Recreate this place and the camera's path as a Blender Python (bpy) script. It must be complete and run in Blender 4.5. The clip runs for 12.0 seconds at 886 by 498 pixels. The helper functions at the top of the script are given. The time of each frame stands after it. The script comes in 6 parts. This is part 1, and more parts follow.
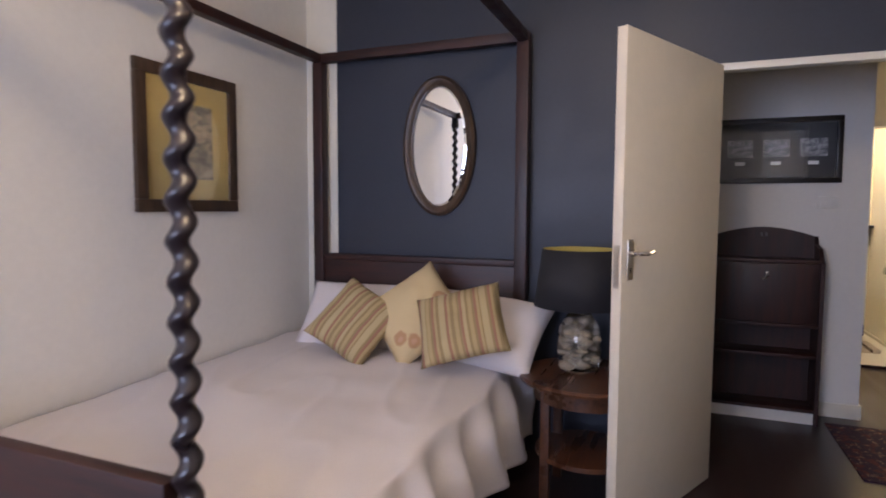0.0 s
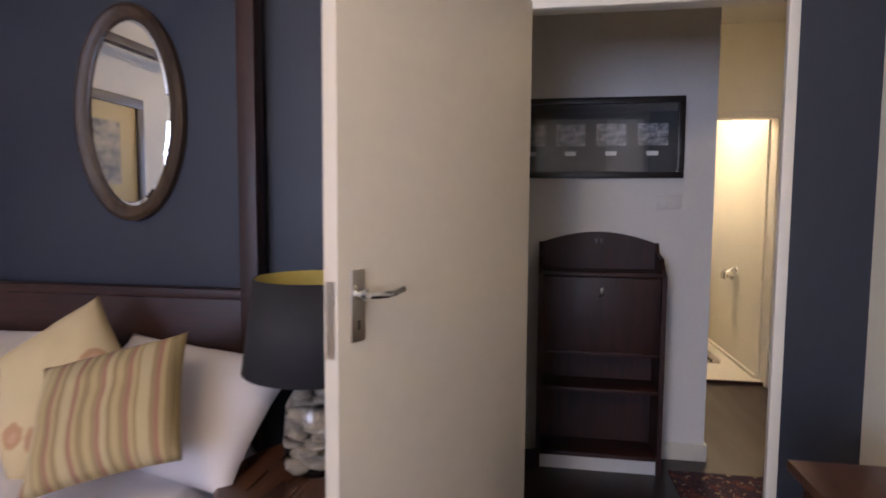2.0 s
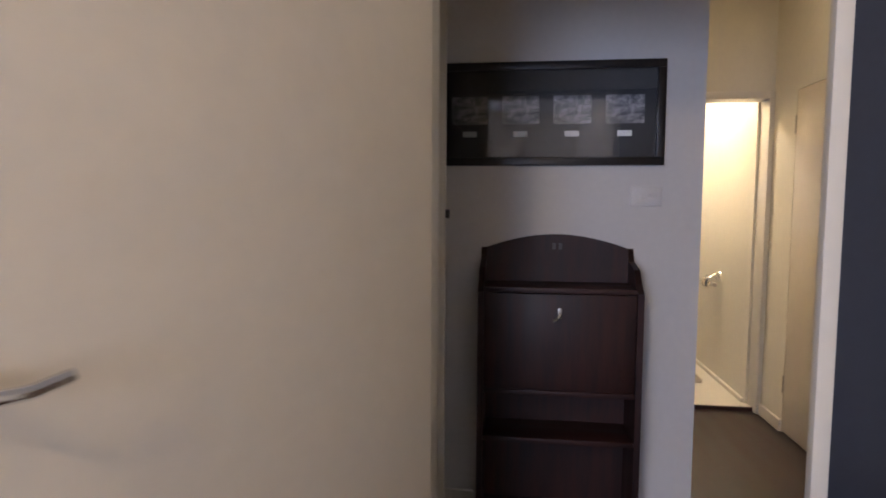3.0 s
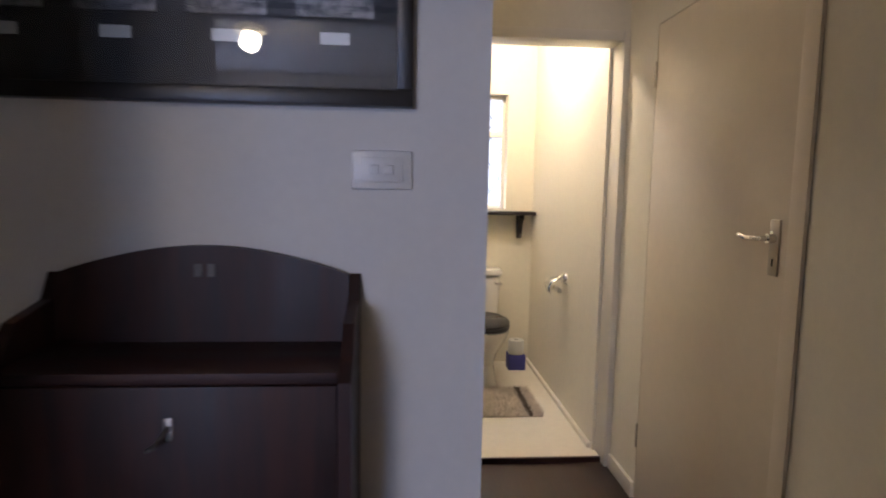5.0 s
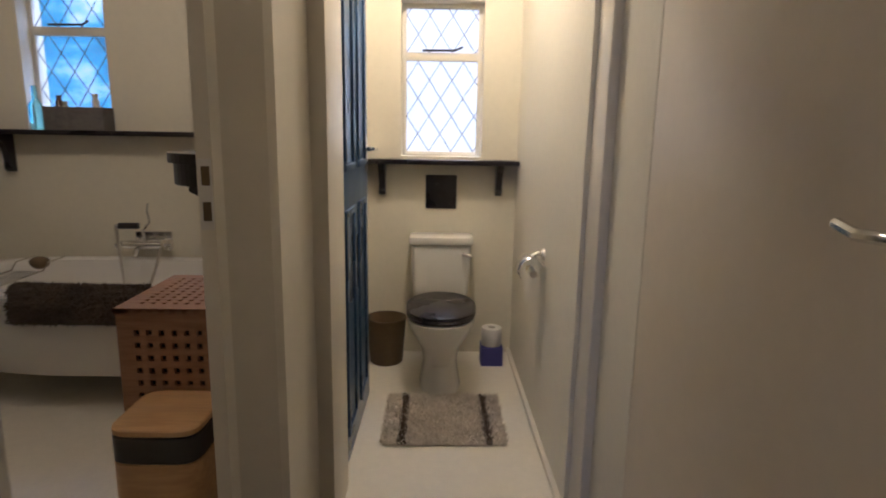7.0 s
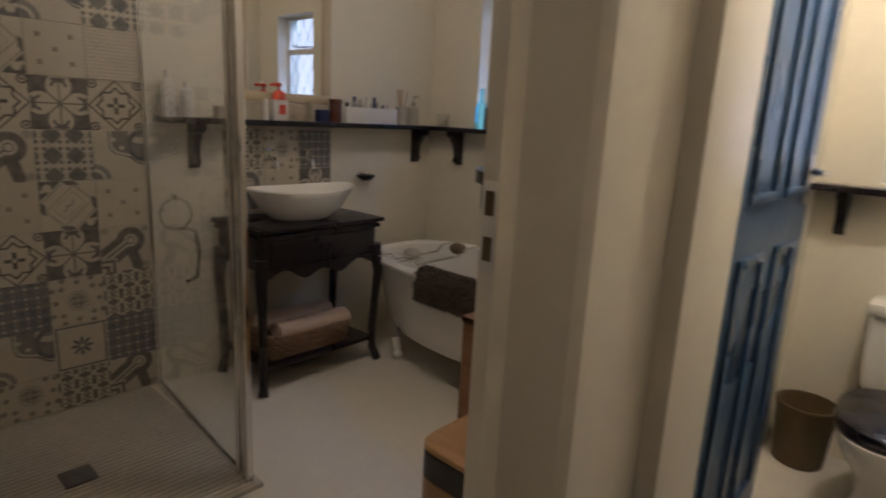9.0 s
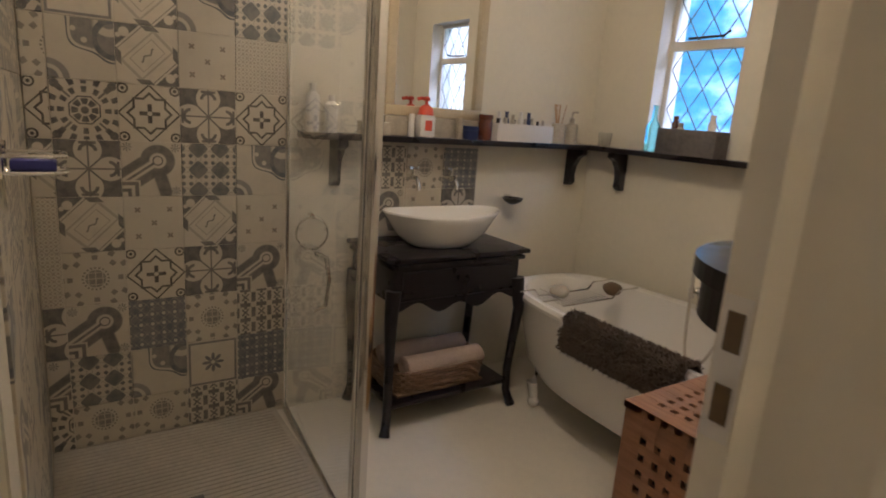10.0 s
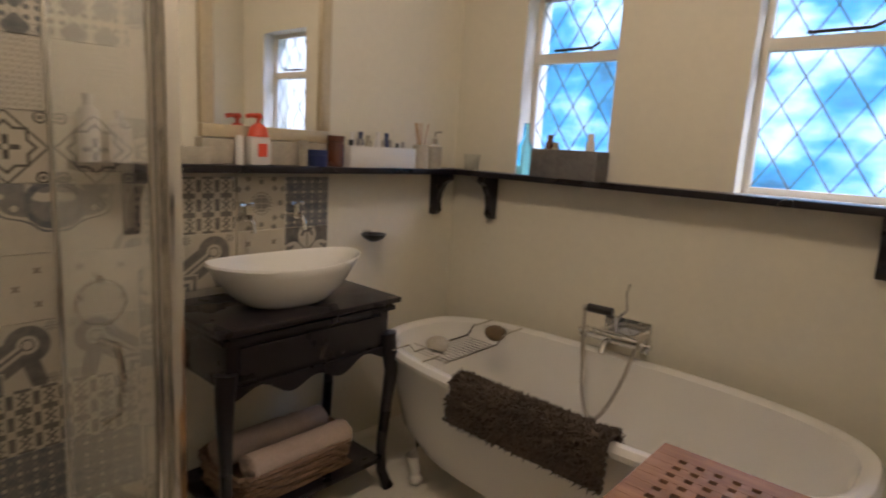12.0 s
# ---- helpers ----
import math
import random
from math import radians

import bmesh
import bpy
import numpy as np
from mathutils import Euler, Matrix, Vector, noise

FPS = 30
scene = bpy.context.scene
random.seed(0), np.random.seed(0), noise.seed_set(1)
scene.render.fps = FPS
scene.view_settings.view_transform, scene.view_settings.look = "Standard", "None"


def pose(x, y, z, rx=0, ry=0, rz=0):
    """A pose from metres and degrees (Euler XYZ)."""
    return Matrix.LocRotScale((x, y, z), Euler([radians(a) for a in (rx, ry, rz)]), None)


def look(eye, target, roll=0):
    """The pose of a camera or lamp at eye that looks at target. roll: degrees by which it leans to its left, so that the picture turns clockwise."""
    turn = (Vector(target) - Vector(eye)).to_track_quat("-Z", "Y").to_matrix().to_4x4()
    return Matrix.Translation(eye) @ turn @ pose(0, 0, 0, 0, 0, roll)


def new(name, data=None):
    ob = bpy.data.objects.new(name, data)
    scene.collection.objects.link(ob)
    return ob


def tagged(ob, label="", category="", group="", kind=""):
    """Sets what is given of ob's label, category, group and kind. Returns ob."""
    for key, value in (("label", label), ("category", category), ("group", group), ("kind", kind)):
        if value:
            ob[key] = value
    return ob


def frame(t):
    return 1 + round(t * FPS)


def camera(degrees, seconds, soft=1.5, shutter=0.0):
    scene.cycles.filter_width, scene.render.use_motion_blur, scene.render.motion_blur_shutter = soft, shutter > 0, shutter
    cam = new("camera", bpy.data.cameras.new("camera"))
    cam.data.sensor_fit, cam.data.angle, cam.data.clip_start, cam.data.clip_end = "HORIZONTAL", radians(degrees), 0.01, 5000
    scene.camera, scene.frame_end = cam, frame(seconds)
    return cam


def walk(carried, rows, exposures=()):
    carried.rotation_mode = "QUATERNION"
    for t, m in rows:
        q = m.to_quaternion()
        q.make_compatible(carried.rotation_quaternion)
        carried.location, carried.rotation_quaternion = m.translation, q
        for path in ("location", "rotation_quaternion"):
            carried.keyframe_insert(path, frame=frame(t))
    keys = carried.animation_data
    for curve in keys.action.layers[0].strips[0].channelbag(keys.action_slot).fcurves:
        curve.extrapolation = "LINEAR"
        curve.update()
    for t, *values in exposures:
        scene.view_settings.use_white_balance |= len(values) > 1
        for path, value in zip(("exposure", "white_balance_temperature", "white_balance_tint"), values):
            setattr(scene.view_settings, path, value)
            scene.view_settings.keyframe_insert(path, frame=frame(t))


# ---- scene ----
cam = camera(74.7, 12.0, soft=1.8, shutter=0.4)
PATH = [
    (0, (0.435, 0.802, 1.294), (-0.311, 2.652, 1.153), 0.3),
    (0.5, (0.477, 1.023, 1.309), (-0.163, 2.912, 1.16), 0.3),
    (1, (0.516, 1.293, 1.297), (-0.012, 3.216, 1.148), 0.4),
    (1.5, (0.568, 1.574, 1.299), (0.158, 3.526, 1.151), 0.4),
    (2, (0.646, 1.909, 1.314), (0.319, 3.876, 1.165), 0.4),
    (2.5, (0.691, 2.263, 1.293), (0.416, 4.239, 1.151), 0.3),
    (4.3, (1.131, 3.468, 1.323), (1.065, 5.458, 1.126), 1.0),
    (4.5, (1.181, 3.567, 1.313), (1.177, 5.557, 1.112), 1.1),
    (5, (1.33, 3.843, 1.308), (1.476, 5.826, 1.094), 1.0),
    (5.5, (1.447, 4.122, 1.299), (1.651, 6.098, 1.065), 1.0),
    (6, (1.576, 4.378, 1.287), (1.805, 6.347, 1.023), 1.0),
    (6.5, (1.727, 4.622, 1.274), (1.942, 6.579, 0.925), 0.9),
    (6.7, (1.77, 4.691, 1.28), (1.939, 6.648, 0.905), 0.9),
    (8.3, (2.001, 5.085, 1.281), (1.129, 6.839, 0.864), 1.7),
    (8.5, (1.99, 5.14, 1.29), (1.003, 6.825, 0.871), 2.1),
    (9, (1.923, 5.27, 1.314), (0.608, 6.712, 0.875), 2.9),
    (9.5, (1.78, 5.377, 1.332), (0.259, 6.595, 0.882), 3.9),
    (10, (1.634, 5.472, 1.367), (0.015, 6.555, 0.919), 4.2),
    (10.5, (1.512, 5.552, 1.381), (-0.142, 6.589, 0.942), 4.5),
    (11, (1.4, 5.653, 1.398), (-0.251, 6.7, 0.982), 4.5),
    (11.5, (1.302, 5.706, 1.393), (-0.24, 6.919, 1.003), 4.1),
    (12, (1.208, 5.754, 1.364), (-0.094, 7.232, 1.019), 3.4),
]
EXPOSURES = [(t, e, k, 19) for t, e, k in ((0.0, 0.0, 6350), (2.5, 0.2, 6350), (4.3, 0.28, 5800), (5.0, 0.0, 5750), (5.5, -0.2, 5750), (6.5, -0.45, 5500), (8.5, -0.9, 5400), (9.0, -0.65, 5400), (9.5, -0.3, 5500), (10.0, -0.1, 5650), (10.5, 0.15, 5750), (11.2, 0.15, 5750), (12.0, -0.15, 5750))]
walk(cam, [(t, look(eye, target, roll)) for t, eye, target, roll in PATH], EXPOSURES)

# ---- world, sun and lamps ----
world = bpy.data.worlds.new("sky")
scene.world = world
world.use_nodes = True
wn = world.node_tree
sky = wn.nodes.new("ShaderNodeTexSky")
sky.sky_type, sky.sun_disc = "NISHITA", False
sky.sun_elevation, sky.sun_rotation = radians(40), radians(160)
wn.nodes["Background"].inputs[1].default_value = 0.10
wn.links.new(sky.outputs[0], wn.nodes["Background"].inputs[0])
scene.view_settings.exposure = 0.0


def lamp(name, kind, m, energy, colour, size=0.1, size_y=None):
    d = bpy.data.lights.new(name, kind)
    d.energy, d.color = energy, colour
    if kind == "AREA":
        d.shape, d.size, d.size_y = "RECTANGLE", size, size_y or size
    elif kind == "SUN":
        d.angle = size
    else:
        d.shadow_soft_size = size
    o = new(name, d)
    o.matrix_world = m
    return o


sun = lamp("sun", "SUN", look((0, 0, 5), (0.4, 1, 4.0)), 1.0, (1, 0.95, 0.88), radians(10))
WARM = (1.0, 0.78, 0.50)
COOL = (0.60, 0.70, 1.0)
lamp("daylight_bedroom", "AREA", look((-0.55, -1.06, 1.5), (-0.1, 4.0, 1.2)), 76, COOL, 1.5, 1.2)
lamp("daylight_bath", "AREA", look((0.3, 8.75, 2.95), (0.3, 6.6, 0.6)), 130, COOL, 1.8, 0.6)
lamp("daylight_wc", "AREA", look((1.87, 8.75, 2.95), (1.87, 6.9, 0.5)), 70, (0.85, 0.9, 1.0), 0.6, 0.6)
lamp("ceiling_light_bedroom", "POINT", pose(0.1, 1.2, 2.45), 44, WARM, 0.09)
# added fill that brightens the passage; no lamp is known there
lamp("fill_light_hall", "POINT", pose(2.0, 5.5, 2.5), 2.5, WARM, 0.08)
lamp("ceiling_light_wc", "POINT", pose(1.88, 7.1, 2.4), 56, (1.0, 0.82, 0.56), 0.07)
lamp("ceiling_light_bath", "POINT", pose(0.45, 6.5, 2.42), 24, (1.0, 0.80, 0.54), 0.09)


# ---- materials ----
class G:
    """A small builder of shader maths."""

    def __init__(self, name):
        self.m = bpy.data.materials.new(name)
        self.m.use_nodes = True
        self.t = self.m.node_tree
        self.b = self.t.nodes["Principled BSDF"]

    def put(self, sock, v):
        if isinstance(v, bpy.types.NodeSocket):
            self.t.links.new(v, sock)
        else:
            sock.default_value = v

    def op(self, kind, a, b=0.0, c=0.0):
        n = self.t.nodes.new("ShaderNodeMath")
        n.operation = kind
        for s, v in zip(n.inputs, (a, b, c)):
            self.put(s, v)
        return n.outputs[0]

    def coords(self):
        n = self.t.nodes.new("ShaderNodeTexCoord")
        return n.outputs["Object"]

    def xyz(self, v):
        n = self.t.nodes.new("ShaderNodeSeparateXYZ")
        self.put(n.inputs[0], v)
        return n.outputs

    def noise(self, scale, detail=4.0, vec=None, rough=0.6):
        n = self.t.nodes.new("ShaderNodeTexNoise")
        self.put(n.inputs["Vector"], vec if vec is not None else self.coords())
        n.inputs["Scale"].default_value, n.inputs["Detail"].default_value = scale, detail
        n.inputs["Roughness"].default_value = rough
        return n.outputs["Fac"]

    def mapping(self, scale):
        n = self.t.nodes.new("ShaderNodeMapping")
        self.put(n.inputs[0], self.coords())
        n.inputs["Scale"].default_value = scale
        return n.outputs[0]

    def ramp(self, fac, lo, hi, a=0.0, b=1.0):
        n = self.t.nodes.new("ShaderNodeMapRange")
        n.interpolation_type = "SMOOTHSTEP"
        for s, v in zip(n.inputs, (fac, lo, hi, a, b)):
            self.put(s, v)
        return n.outputs[0]

    def mix(self, fac, a, b):
        n = self.t.nodes.new("ShaderNodeMix")
        n.data_type = "RGBA"
        self.put(n.inputs[0], fac)
        for s, v in ((n.inputs[6], a), (n.inputs[7], b)):
            self.put(s, v if isinstance(v, bpy.types.NodeSocket) else (*v, 1.0))
        return n.outputs[2]

    def bump(self, height, strength, dist=0.002):
        n = self.t.nodes.new("ShaderNodeBump")
        n.inputs["Strength"].default_value, n.inputs["Distance"].default_value = strength, dist
        self.put(n.inputs["Height"], height)
        self.t.links.new(n.outputs[0], self.b.inputs["Normal"])

    def done(self, colour, rough, metal=0.0):
        if not isinstance(colour, bpy.types.NodeSocket):
            colour = (*colour, 1.0)
        self.put(self.b.inputs["Base Color"], colour)
        self.put(self.b.inputs["Roughness"], rough)
        self.put(self.b.inputs["Metallic"], metal)
        return self.m


def shade(c, k):
    return tuple(min(1.0, v * k) for v in c)


def plain(name, c, rough=0.5, metal=0.0, fine=60, coarse=3, amount=0.08, bump=0.15, depth=0.001, stretch=None):
    g = G(name)
    v = g.mapping(stretch) if stretch else g.coords()
    a, b = g.noise(fine, 5, v), g.noise(coarse, 3, v)
    f = g.op("ADD", g.op("MULTIPLY", a, 0.5), g.op("MULTIPLY", b, 0.5))
    col = g.mix(g.ramp(f, 0.3, 0.7), shade(c, 1 - amount), shade(c, 1 + amount))
    g.bump(a, bump, depth)
    return g.done(col, g.ramp(b, 0.3, 0.7, max(0.0, rough - 0.06), min(1.0, rough + 0.06)), metal)


def wood(name, dark, light, rough=0.35, along="y", scale=9.0):
    g = G(name)
    st = {"x": (0.12, 1, 1), "y": (1, 0.12, 1), "z": (1, 1, 0.12)}[along]
    v = g.mapping(st)
    a, b = g.noise(scale * 4, 6, v, 0.7), g.noise(scale, 3, v)
    f = g.op("ADD", g.op("MULTIPLY", a, 0.55), g.op("MULTIPLY", b, 0.45))
    col = g.mix(g.ramp(f, 0.35, 0.65), dark, light)
    g.bump(a, 0.12, 0.0008)
    return g.done(col, g.ramp(b, 0.3, 0.7, rough - 0.06, rough + 0.1))


def stripes(name):
    g = G(name)
    x = g.xyz(g.coords())[0]
    cols = ((0.42, 0.31, 0.15), (0.27, 0.19, 0.085), (0.45, 0.35, 0.19), (0.30, 0.13, 0.085))
    w1 = g.op("SINE", g.op("MULTIPLY", x, 190.0))
    w2 = g.op("SINE", g.op("MULTIPLY", x, 66.0))
    c = g.mix(g.ramp(w1, -0.2, 0.2), cols[0], cols[1])
    c = g.mix(g.ramp(w2, 0.55, 0.7), c, cols[2])
    c = g.mix(g.ramp(g.op("SINE", g.op("MULTIPLY", x, 95.0)), 0.82, 0.9), c, cols[3])
    c = g.mix(g.op("MULTIPLY", g.noise(220, 3), 0.25), c, (0.35, 0.28, 0.15))
    g.bump(g.noise(260, 3), 0.4, 0.001)
    return g.done(c, 0.9)


def floral(name):
    g = G(name)
    v = g.coords()
    n = g.t.nodes.new("ShaderNodeTexVoronoi")
    g.put(n.inputs["Vector"], v)
    n.inputs["Scale"].default_value = 7.5
    d = g.op("ADD", n.outputs["Distance"], g.op("MULTIPLY", g.noise(26, 3, v), 0.25))
    c = g.mix(g.ramp(d, 0.36, 0.42, 1.0, 0.0), (0.58, 0.45, 0.25), (0.44, 0.25, 0.13))
    c = g.mix(g.ramp(d, 0.22, 0.27, 1.0, 0.0), c, (0.50, 0.30, 0.18))
    g.bump(g.noise(200, 3, v), 0.4, 0.001)
    return g.done(c, 0.92)


P = 0.1985  # pitch of the wall tiles
CREAM, INK, BLUE = (0.56, 0.50, 0.38), (0.06, 0.056, 0.05), (0.085, 0.092, 0.10)


def tile_material(kind):
    """A glazed patterned tile; the motif is drawn in the tile's own plane, +-0.5 across."""
    g = G("patterned_tile_" + kind)
    x, y, _ = g.xyz(g.mapping((1 / P,) * 3))[:3]
    O = g.op
    ax, ay = O("ABSOLUTE", x), O("ABSOLUTE", y)
    r = O("SQRT", O("ADD", O("MULTIPLY", x, x), O("MULTIPLY", y, y)))
    th = O("ARCTAN2", y, x)
    s = O("ADD", ax, ay)
    cheb = O("MAXIMUM", ax, ay)

    def band(v, at, w):
        return g.ramp(O("ABSOLUTE", O("SUBTRACT", v, at)), w * 0.7, w * 1.3, 1.0, 0.0)

    def both(*a):
        f = a[0]
        for b in a[1:]:
            f = O("MAXIMUM", f, b)
        return f

    def spot(cx, cy, rad):
        d = O("SQRT", O("ADD", O("POWER", O("SUBTRACT", x, cx), 2.0), O("POWER", O("SUBTRACT", y, cy), 2.0)))
        return d if rad is None else g.ramp(d, rad * 0.8, rad * 1.2, 1.0, 0.0)

    def below(v, at, soft=0.012):
        return g.ramp(v, at - soft, at + soft, 1.0, 0.0)

    def away(a):
        return O("SUBTRACT", 1.0, a)

    def cut(*a):
        f = a[0]
        for b in a[1:]:
            f = O("MULTIPLY", f, b)
        return f

    def point(u, v, cu, cv):
        return O("SQRT", O("ADD", O("POWER", O("SUBTRACT", u, cu), 2.0), O("POWER", O("SUBTRACT", v, cv), 2.0)))

    def stroke(x0, y0, x1, y1):
        """Distance to a straight stroke."""
        dx, dy = x1 - x0, y1 - y0
        k = O("DIVIDE", O("ADD", O("MULTIPLY", O("SUBTRACT", x, x0), dx), O("MULTIPLY", O("SUBTRACT", y, y0), dy)), dx * dx + dy * dy)
        k = O("MINIMUM", O("MAXIMUM", k, 0.0), 1.0)
        qx = O("SUBTRACT", x, O("ADD", O("MULTIPLY", k, dx), x0))
        qy = O("SUBTRACT", y, O("ADD", O("MULTIPLY", k, dy), y0))
        return O("SQRT", O("ADD", O("MULTIPLY", qx, qx), O("MULTIPLY", qy, qy)))

    low = O("MINIMUM", ax, ay)
    diag = O("ABSOLUTE", O("SUBTRACT", ax, ay))
    corner = point(ax, ay, 0.42, 0.42)
    p, q = O("ADD", x, y), O("SUBTRACT", x, y)
    ink, amount = INK, 1.0
    if kind == "A":  # four pale anchors between dark arms
        petal = below(O("ADD", low, O("MULTIPLY", O("POWER", O("SUBTRACT", cheb, 0.33), 2.0), 2.2)), 0.215)
        hook = cut(band(point(cheb, low, 0.31, 0.0), 0.12, 0.028), g.ramp(cheb, 0.30, 0.33))
        f = both(away(petal), hook, below(low, 0.014), cut(below(low, 0.13), band(cheb, 0.455, 0.022)), below(diag, 0.02))
        ink = (0.115, 0.105, 0.098)
    elif kind == "B":  # thin interlaced star
        star = O("MINIMUM", cheb, O("MULTIPLY", s, 0.72))
        cross = cut(below(low, 0.035), below(r, 0.17), g.ramp(r, 0.03, 0.05))
        rays = cut(band(O("ABSOLUTE", O("SUBTRACT", s, 0.5)), 0.0, 0.02), g.ramp(star, 0.25, 0.27))
        curl = both(band(corner, 0.075, 0.016), below(corner, 0.03))
        f = both(band(star, 0.255, 0.019), rays, cross, curl)
        ink = (0.05, 0.04, 0.032)
    elif kind == "C":  # dark diamonds and small flowers
        u, v = O("SINE", O("MULTIPLY", p, 6.283 * 1.25)), O("SINE", O("MULTIPLY", q, 6.283 * 1.25))
        w = O("MULTIPLY", u, v)
        u2, v2 = O("SINE", O("MULTIPLY", p, 6.283 * 3.75)), O("SINE", O("MULTIPLY", q, 6.283 * 3.75))
        dots = cut(g.ramp(w, -0.12, -0.2), g.ramp(O("MULTIPLY", u2, v2), 0.25, 0.45))
        f = both(O("MULTIPLY", g.ramp(w, 0.02, 0.08), 0.9), dots, O("MULTIPLY", band(w, -0.1, 0.03), 0.6))
        ink = (0.115, 0.118, 0.112)
    elif kind == "D":  # sparse small flowers
        f = below(low, -1.0)
        for cx, cy in ((0, 0), (0.27, 0.25), (-0.27, 0.25), (0.27, -0.25), (-0.27, -0.25)):
            d = point(x, y, cx, cy)
            pet = O("MULTIPLY", O("ABSOLUTE", O("SINE", O("MULTIPLY", O("ARCTAN2", O("SUBTRACT", y, cy), O("SUBTRACT", x, cx)), 2.0))), 0.05)
            f = both(f, below(O("SUBTRACT", d, pet), 0.012))
        ink, amount = (0.16, 0.12, 0.09), 0.8
    elif kind == "E":  # looping keyhole band
        d = O("MINIMUM", O("SUBTRACT", point(x, y, 0.10, 0.16), 0.10), O("SUBTRACT", stroke(0.10, 0.16, -0.5, -0.26), 0.03))
        f = both(band(d, 0.115, 0.075), band(d, -0.02, 0.012), cut(band(stroke(0.10, 0.0, 0.22, -0.42), 0.0, 0.11), g.ramp(d, 0.06, 0.08)))
        ell = O("MAXIMUM", O("ADD", x, 0.5), O("ADD", y, 0.5))
        f = both(cut(f, g.ramp(ell, 0.29, 0.31)), band(ell, 0.24, 0.032), band(ell, 0.12, 0.03))
        for cx, cy in ((0.40, 0.40), (-0.40, 0.40), (0.40, -0.40)):
            d2 = point(x, y, cx, cy)
            a2 = O("ARCTAN2", O("SUBTRACT", y, cy), O("SUBTRACT", x, cx))
            f = both(f, cut(below(d2, 0.08), g.ramp(O("COSINE", O("MULTIPLY", a2, 8.0)), 0.0, 0.4)))
        ink = (0.125, 0.115, 0.105)
    elif kind == "F":  # dark fan over a small quarter fan
        d1, d2 = point(x, y, 0.42, 0.52), point(x, y, -0.5, -0.5)
        edge = O("ADD", d1, O("MULTIPLY", O("SINE", O("MULTIPLY", O("SUBTRACT", x, y), 7.0)), 0.05))
        spots = both(spot(0.05, 0.15, 0.045), spot(0.22, 0.0, 0.045), spot(-0.1, 0.32, 0.04), spot(0.34, -0.1, 0.035))
        leafy = cut(band(point(x, y, 0.5, 0.2), 0.3, 0.05), g.ramp(x, 0.1, 0.2))
        f = both(cut(O("MULTIPLY", below(edge, 0.60), 0.72), away(spots), away(cut(band(d1, 0.22, 0.06), g.ramp(x, 0.15, 0.25)))), leafy, band(edge, 0.66, 0.014))
        f = both(f, O("MULTIPLY", band(d2, 0.27, 0.05), 0.65), O("MULTIPLY", below(d2, 0.16), 0.75))
        ink = (0.098, 0.102, 0.112)
    elif kind == "G":  # dense rosette
        lobe = O("ABSOLUTE", O("COSINE", O("MULTIPLY", th, 4.0)))
        ringd = O("ADD", r, O("MULTIPLY", lobe, 0.02))
        f = both(below(r, 0.06), cut(band(r, 0.15, 0.05), g.ramp(lobe, 0.25, 0.45)), band(ringd, 0.245, 0.012))
        f = both(f, cut(band(r, 0.35, 0.05), g.ramp(O("COSINE", O("MULTIPLY", th, 12.0)), 0.1, 0.4)), cut(band(r, 0.50, 0.06), g.ramp(O("COSINE", O("MULTIPLY", th, 16.0)), 0.0, 0.3)))
        f = both(f, band(corner, 0.04, 0.03), O("MULTIPLY", cut(g.ramp(r, 0.28, 0.3), band(diag, 0.0, 0.025)), 0.8))
        ink = (0.085, 0.08, 0.078)
    elif kind == "H":  # long octagon between dark leafy corners
        oc = O("MAXIMUM", O("MULTIPLY", O("ABSOLUTE", O("SUBTRACT", y, x)), 1.0), O("MULTIPLY", O("ABSOLUTE", O("ADD", x, y)), 0.6))
        leafy = cut(g.ramp(O("ABSOLUTE", q), 0.60, 0.62), away(both(spot(-0.36, 0.36, 0.08), spot(0.36, -0.36, 0.08), spot(-0.45, 0.30, 0.04), spot(0.45, -0.30, 0.04))))
        bars = cut(g.ramp(cheb, 0.40, 0.42), g.ramp(O("ABSOLUTE", O("SUBTRACT", O("ABSOLUTE", p), 0.5)), 0.1, 0.12, 1.0, 0.0))
        squig = cut(band(O("SUBTRACT", q, O("MULTIPLY", O("SINE", O("MULTIPLY", p, 24.0)), 0.03)), 0.0, 0.022), below(O("ABSOLUTE", p), 0.22))
        f = both(leafy, O("MULTIPLY", bars, 0.9), O("MULTIPLY", band(oc, 0.31, 0.022), 0.45), O("MULTIPLY", band(oc, 0.21, 0.010), 0.45), O("MULTIPLY", squig, 0.8), O("MULTIPLY", band(O("ABSOLUTE", q), 0.55, 0.012), 0.7))
        ink = (0.115, 0.108, 0.098)
    elif kind == "L":  # pale rosette in a ring of buds
        grid = both(band(O("ABSOLUTE", O("SINE", O("MULTIPLY", x, 28.0))), 0.0, 0.25), band(O("ABSOLUTE", O("SINE", O("MULTIPLY", y, 28.0))), 0.0, 0.25))
        f = both(cut(below(r, 0.165), away(O("MULTIPLY", grid, 0.6))), cut(band(r, 0.205, 0.018), g.ramp(O("COSINE", O("MULTIPLY", th, 20.0)), -0.2, 0.2)), cut(band(r, 0.40, 0.045), g.ramp(O("COSINE", O("MULTIPLY", th, 8.0)), 0.5, 0.7)), cut(band(r, 0.53, 0.05), g.ramp(O("COSINE", O("MULTIPLY", th, 12.0)), 0.3, 0.6)))
        ink, amount = (0.15, 0.135, 0.115), 0.75
    elif kind == "M":  # blue-grey trellis
        u, v = O("SINE", O("MULTIPLY", p, 15.7)), O("SINE", O("MULTIPLY", q, 15.7))
        w = O("MULTIPLY", u, v)
